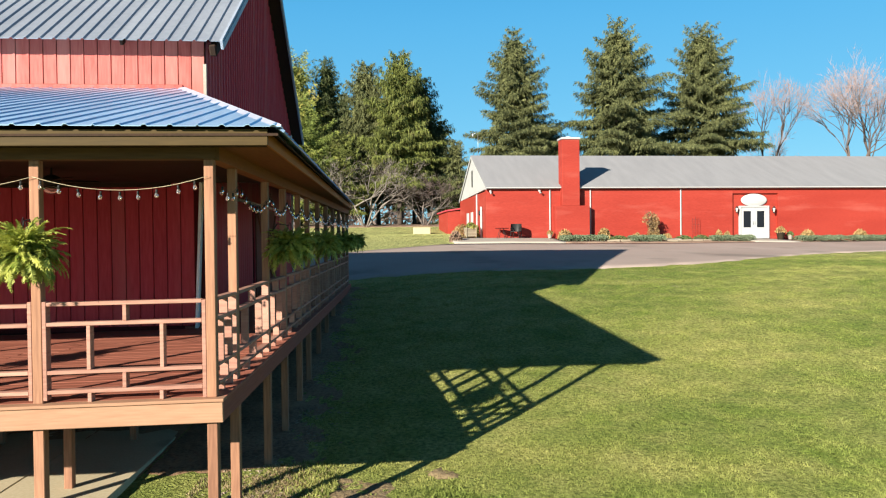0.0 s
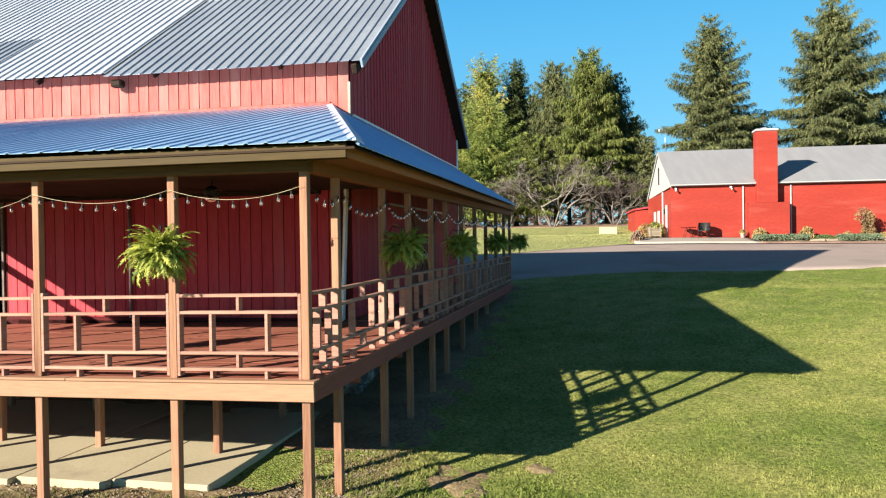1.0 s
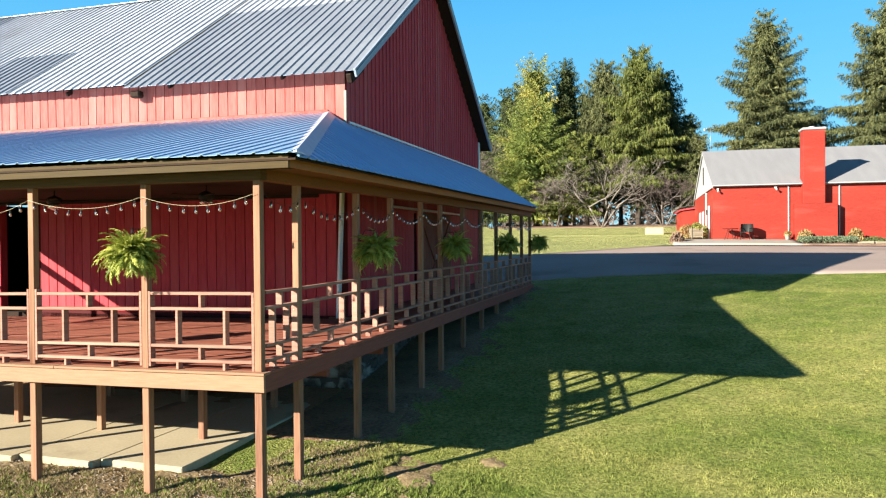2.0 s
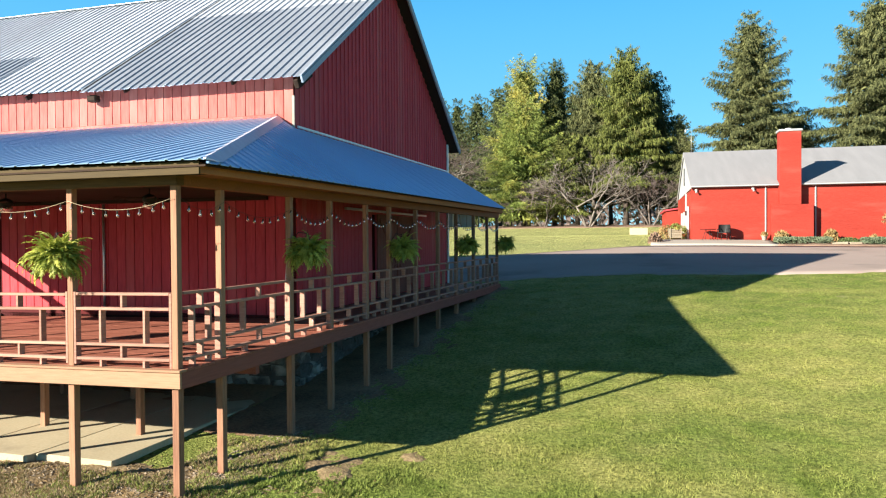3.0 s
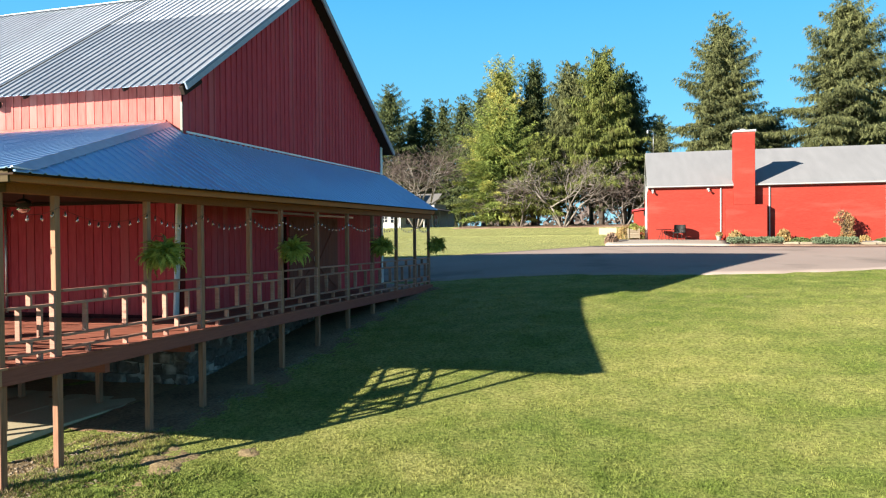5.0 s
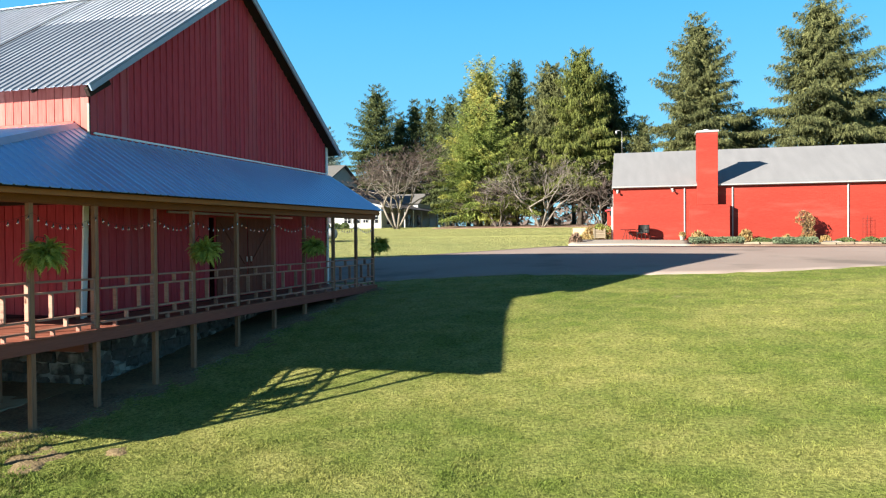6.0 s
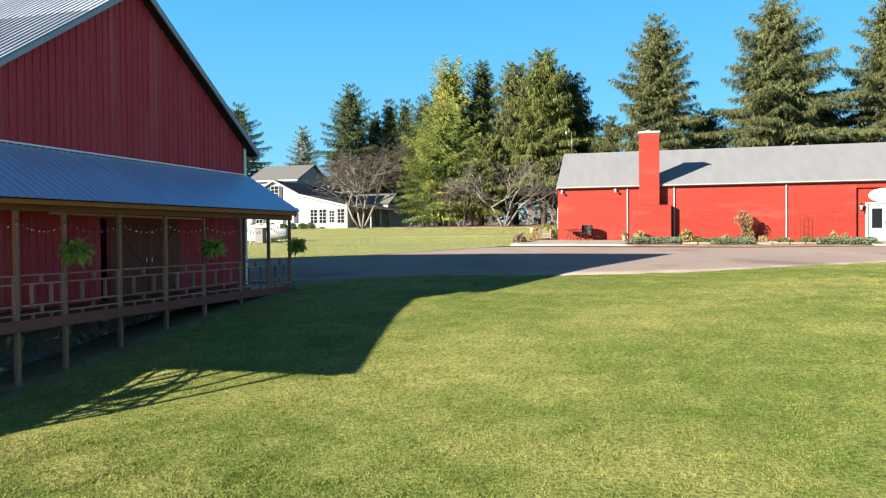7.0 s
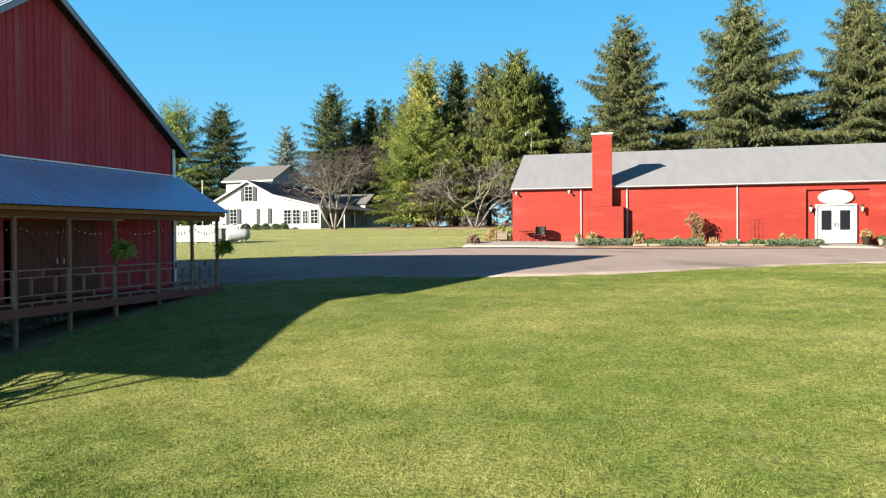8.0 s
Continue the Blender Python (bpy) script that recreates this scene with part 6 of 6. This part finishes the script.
ex_, ey_ = np.concatenate([np.linspace(-11.5, 0.0, 100), np.linspace(0.06, 3.2, 50)]), np.linspace(-1.3, 2.5, 60)
earth = sheet("bare_earth", ex_, ey_, SOIL, earth_lift(ex_[:, None], ey_[None]), 0.008, skirt=0.03)
tagged(earth, "bare earth with sparse weeds below the porch edge", "bare earth", kind="structure")
# the strip begins where the sun stops, with shade in its soil colour
strip_x = np.concatenate([np.linspace(-1.6, 0.0, 9), np.linspace(0.1, 0.95, 12)])
strip_y = np.linspace(2.3, 17.4, 100)
feather = np.interp(strip_x, (-0.1, 0.95), (0.022, -0.03))[:, None] - 0.012 * np.clip((strip_y - 6) / 8, 0, 1)[None] * (strip_x > 0.1)[:, None] + 0.014 * (np.sin(strip_y * 2.3) + 0.7 * np.sin(strip_y * 5.9 + 6 * strip_x[:, None])) * (strip_x > 0)[:, None]
feather = feather - 0.06 * np.clip(1 - (strip_y - 2.3) / 0.4, 0, 1)[None]
earth_side = sheet("bare_earth", strip_x, strip_y, SOIL_DARK, feather, 0.008, skirt=0)
tagged(earth_side, "bare earth and gravel under the side porch, toned for shade", "bare earth", kind="structure")
earth_back = sheet("bare_earth", np.linspace(-10.9, -1.62, 30), np.linspace(2.4, 5.7, 14), SOIL_DARK, 0.012, 0.008, skirt=0)
tagged(earth_back, "dark bare earth behind the slab under the deck", "bare earth", kind="structure")
patch("gravel", "loose gravel under the porch edge", lambda r, n: r.normal(-0.1, 0.35, n), lambda r, n: r.uniform(0.3, 16, n), 2600, 0.03, PEBBLE, 3, "gravel")
patch("gravel", "pale gravel heaped about the foot of a porch post", lambda r, n: r.normal(0.25, 0.34, n), lambda r, n: r.normal(0.95, 0.34, n), 1100, 0.026, PEBBLE, 5, "gravel")
patch("gravel", "loose gravel and rubble before the slab", lambda r, n: r.uniform(-9, 0.9, n), lambda r, n: r.normal(0.1, 0.35, n), 2200, 0.028, PEBBLE, 4, "gravel")


patch("dry_litter", "dry brown grass clippings and leaf litter beside the slab", lambda r, n: r.normal(-0.7, 1.5, n), lambda r, n: r.normal(-0.25, 0.55, n), 7000, 0.022, DRY_LEAF, 6, "leaf litter", 0.25)


# ---------------------------------------------------------------- grass blades
def blades(name, label, n, x, y, height, width, seed, mat, lift=0.0, bend=(0.3, 1.5)):
    rng = np.random.default_rng(seed)
    z = ground_z(x, y) + lift * np.clip(earth_lift(x, y), 0, 1)
    a = rng.uniform(0, 2 * math.pi, n)
    lean = rng.uniform(*bend, n) * height
    b = rng.uniform(0, 2 * math.pi, n)
    tuft = np.sin(x * 31 + 3 * np.sin(y * 17)) * np.sin(y * 37 + 3 * np.sin(x * 13)) + 0.7 * np.sin(x * 11 + 2 * np.sin(y * 7)) * np.sin(y * 13 + 2 * np.sin(x * 5))
    h = height * rng.uniform(0.45, 1.15, n) * np.clip(1 + 0.75 * tuft, 0.25, 2.1)
    v = np.empty((n, 3, 3), np.float32)
    v[:, 0] = np.stack([x - width * np.cos(a), y - width * np.sin(a), z - 0.005], 1)
    v[:, 1] = np.stack([x + width * np.cos(a), y + width * np.sin(a), z - 0.005], 1)
    v[:, 2] = np.stack([x + lean * np.cos(b), y + lean * np.sin(b), z + h], 1)
    return tagged(put(name, triangles(name, v.reshape(-1, 3), mat)), label, "grass", kind="stuff")


rng_g = np.random.default_rng(8)
N = 1450000
u = rng_g.random(N)
gy = -1.5 + 27.0 * u ** 1.4
gx = rng_g.uniform(-1.0, 1.0, N) * (8.5 + 0.55 * gy) + 8.2 + 0.12 * gy
clump = np.sin(gx * 2.1 + 1.3 * np.sin(gy * 1.7)) * np.sin(gy * 2.6 + 1.1 * np.sin(gx * 1.9)) + 0.6 * np.sin(gx * 5.3) * np.sin(gy * 6.1)
keep = (gy < np.interp(gx, *ROAD_NEAR) + 0.06 + 0.05 * np.sin(gx * 5)) & ((gx > 0.42 - 0.02 * gy + 0.16 * np.sin(gy * 2.3 + 2) + 0.12 * np.sin(gy * 5.1) + 0.3 * rng_g.random(N)) | (gy < -0.5)) & (rng_g.random(N) < 0.62 + 0.30 * clump)
thin = (gx > -0.75) & (gx < 0.3) & (gy > 2.2) & (gy < 17.3) & (rng_g.random(N) < np.clip(0.12 + 1.6 * gx, 0.06, 0.6)) & (np.sin(gx * 9 + gy) * np.sin(gy * 4.3) > -0.2)
keep |= thin
keep &= ~((earth_lift(gx, gy) > 0.0) & (gy > -1.2) & (gy < 2.4) & (gx < 3.0) & (rng_g.random(N) < 0.8))
keep &= ~((gx < 0.72 + 0.12 * gy + 0.15 * np.sin(gy * 3.1) + 0.25 * (rng_g.random(N) - 0.5)) & (gy > -0.7) & (gy < 2.7) & (rng_g.random(N) < 0.82))
keep &= ~((gx < 0.3) & (gy > -1.5 - 0.2 * np.sin(gx * 2)) & (gy < 0.9) & (rng_g.random(N) < 0.86))
edge = np.clip((gy + 1.8) / 3.0, 0, 1) * np.clip((8.5 + 0.55 * gy - np.abs(gx - 8.2 - 0.12 * gy)) / 2.5, 0, 1)
keep &= rng_g.random(N) < edge
gx, gy = gx[keep], gy[keep]
blades("grass", "short lawn grass, green with straw-coloured tips", len(gx), gx, gy, 0.020, 0.0073, 5, BLADES, 0.0, (0.4, 1.9))
fy = 27 + 40 * rng_g.random(120000)
fx = rng_g.uniform(-26, 10, 120000)
okf = (fy > np.interp(fx, *ROAD_FAR) + 0.1) & ~((fx > 5.5) & (fy > 33))
blades("grass", "mown grass beyond the driveway", int(okf.sum()), fx[okf], fy[okf], 0.035, 0.012, 15, BLADES, 0.0, (0.2, 1.0))
wx, wy = rng_g.uniform(-9, 2.6, 190000), rng_g.normal(-0.1, 0.6, 190000)
wx[:42000], wy[:42000] = rng_g.uniform(-1.5, 1.0, 42000), rng_g.uniform(0.1, 2.7, 42000)
okw = (wy < np.where(wx < -0.8, 0.42, 3)) & (np.sin(wx * 3.3) + np.sin(wy * 7 + wx) + 0.8 * np.sin(wx * 9.1 + 5 * wy) > -1.0)
wx, wy = wx[okw], wy[okw]
fresh = rng_g.random(len(wx)) < 0.08 + 0.18 * (np.sin(wx * 1.7 + 0.4) * np.sin(wx * 0.9 + wy * 2) > 0.1) + 0.10 * (wx > -0.8) + 0.75 * np.clip((wx - 0.35) / 0.5, 0, 1)
blades("weeds", "dry straw-coloured weeds below the porch", int((~fresh).sum()), wx[~fresh], wy[~fresh], 0.032, 0.010, 6, STRAW, 1.0)
blades("weeds", "fresh green weeds and grass below the porch", int(fresh.sum()), wx[fresh], wy[fresh], 0.042, 0.010, 9, BLADES, 1.0)

# ---------------------------------------------------------------- siding boards
def siding(x0, x1, z0, z1, y, holes=(), board=BOARD, mat=RED_SIDING, climb=0.0):
    """Upright boards on the front wall, cut round openings."""
    n = round((x1 - x0) / board)
    for k in range(n):
        c = x0 + (k + 0.5) * board
        spans = [(z0, z1 + climb * round(GABLE_X - c))]
        for hx0, hx1, hz1 in holes:
            if hx0 - 0.1 < c < hx1 + 0.1:
                spans = [(hz1, z1)] if hz1 < z1 else []
        for lo, hi in spans:
            put("siding_board", box_mesh("siding_board", board - 0.014, 0.024, hi - lo, mat, 0.004), barn, pose(c, y - 0.013 + random.uniform(-0.003, 0.003), (lo + hi) / 2))


# boards above the porch roof carry its bounced light in their paler colour
siding(-17.965, GABLE_X - 0.012, 5.50, 6.74, FRONT_Y, (), 0.2252, RED_LIT_FADED, ROOF_RISE)
siding(-13.2, GABLE_X - 0.13, DECK_Z + 0.02, 5.1, FRONT_Y, ((DOOR_X0, DOOR_X1, DOOR_TOP),))


def gable_board(y0, y1, z0, mat=RED_SIDING):
    """A board whose head follows the rake."""
    x = GABLE_X
    prof = ((y0, 0.012), (y1 - 0.060, 0.012), (y1 - 0.048, 0.036), (y1 - 0.012, 0.036), (y1, 0.012), (y1, 0.001))
    verts = []
    for y, d in prof:
        verts += [(x + d, y, z0), (x + d, y, float(rake_z(y)) - 0.02)]
    faces = [(2 * k, 2 * k + 2, 2 * k + 3, 2 * k + 1) for k in range(len(prof) - 1)]
    put("siding_board", mesh_from("siding_board", verts, faces, mat), barn)


n_gable = int((BACK_Y - 0.12 - FRONT_Y) / BOARD)
for k in range(n_gable):
    y0 = FRONT_Y + 0.01 + k * BOARD
    gable_board(y0, y0 + BOARD, 5.5)
    c = y0 + BOARD / 2
    if SLOT_Y0 - 0.1 < c < SLOT_Y1 + 0.05:
        box("siding_board", GABLE_X + 0.002, GABLE_X + 0.026, y0 + 0.007, y0 + BOARD - 0.007, SLOT_TOP, 5.45, RED_SIDING, barn)
    else:
        box("siding_board", GABLE_X + 0.002, GABLE_X + 0.026, y0 + 0.007, y0 + BOARD - 0.007, DECK_Z + 0.02, 5.45, RED_SIDING, barn)

# ---------------------------------------------------------------- deck boards
for k in range(40):
    y0 = -0.13 + k * 0.145
    for x0, x1 in ((WEST_END, -7.3), (-7.296, -3.0 - 0.5 * (k % 2)), (-2.996 - 0.5 * (k % 2), 0.13)):
        put("deck_board", box_mesh("deck_board", x1 - x0, 0.139, 0.03, DECK_WOOD if k else RIM_WOOD, 0.004), porch, pose((x0 + x1) / 2, y0 + 0.07, DECK_Z - 0.015 + FALL * (x0 + x1) / 2 + random.uniform(-0.002, 0.002), 0, -math.degrees(FALL)))
for k in range(80):
    y0 = -0.13 + (40 + k) * 0.145
    put("deck_board", box_mesh("deck_board", 2.07, 0.139, 0.03, DECK_WOOD, 0.004), porch, pose(0.12 - 1.035, y0 + 0.07, DECK_Z - 0.015 + random.uniform(-0.002, 0.002)))

# ---------------------------------------------------------------- foundation stones
def stone_mesh(seed, w, h):
    bm = bmesh.new()
    bmesh.ops.create_cube(bm, size=1, matrix=Matrix.Diagonal((0.3, w, h, 1)))
    bmesh.ops.bevel(bm, geom=bm.edges[:], offset=0.05, segments=1, affect="EDGES")
    rng = random.Random(seed)
    for v in bm.verts:
        v.co += Vector([rng.uniform(-0.04, 0.04) for _ in range(3)])
    return mesh_of("stone", bm, STONE)


STONES = [stone_mesh(s, w, h) for s, (w, h) in enumerate(((0.42, 0.24), (0.55, 0.27), (0.33, 0.22), (0.65, 0.25), (0.48, 0.29)))]
STONE_W = (0.42, 0.55, 0.33, 0.65, 0.48)
rng_stone = random.Random(5)
for row in range(6):
    y, z = 5.7 - 0.1 * (row % 2), 0.08 + 0.25 * row
    while y < 16.6:
        k = rng_stone.randrange(5)
        if z + 0.1 > float(ground_z(-1.7, y)):
            put("stone", STONES[k], base_wall, Matrix.Translation(-base_wall.matrix_basis.translation) @ pose(GABLE_X + rng_stone.uniform(-0.035, 0.005), y + STONE_W[k] / 2, z + rng_stone.uniform(-0.06, 0.06), rng_stone.uniform(-9, 9), rng_stone.uniform(-5, 5), rng_stone.uniform(-8, 8)))
        y += STONE_W[k] + 0.03
for row in range(6):
    x, z = -1.8 - 0.2 * (row % 2), 0.08 + 0.25 * row
    while x > -8:
        k = rng_stone.randrange(5)
        put("stone", STONES[k], base_wall, Matrix.Translation(-base_wall.matrix_basis.translation) @ pose(x - STONE_W[k] / 2, FRONT_Y + 0.08, z, 0, 0, 90))
        x -= STONE_W[k] + 0.03

# ---------------------------------------------------------------- barn and porch stand a shade askew to the driveway and to each other
BARN_TURN = pose(-1.60, 5.74, 0, 0, 0, 1.9) @ Matrix.Translation((-GABLE_X, -FRONT_Y, 0))
PORCH_TURN = pose(0, 0, 0, 0, 0, 0.4)
ON_BARN = ("barn", "sliding_barn_door", "foundation")
ON_PORCH = ("porch", "ceiling", "railing", "hanging_fern", "plant_hook", "string_lights", "ceiling_fan", "slab")
for ob in [o for o in scene.objects if o.parent is None]:
    kind = ob.name.split(".")[0]
    if kind in ON_BARN + ON_PORCH:
        ob.matrix_basis = (BARN_TURN if kind in ON_BARN else PORCH_TURN) @ ob.matrix_basis
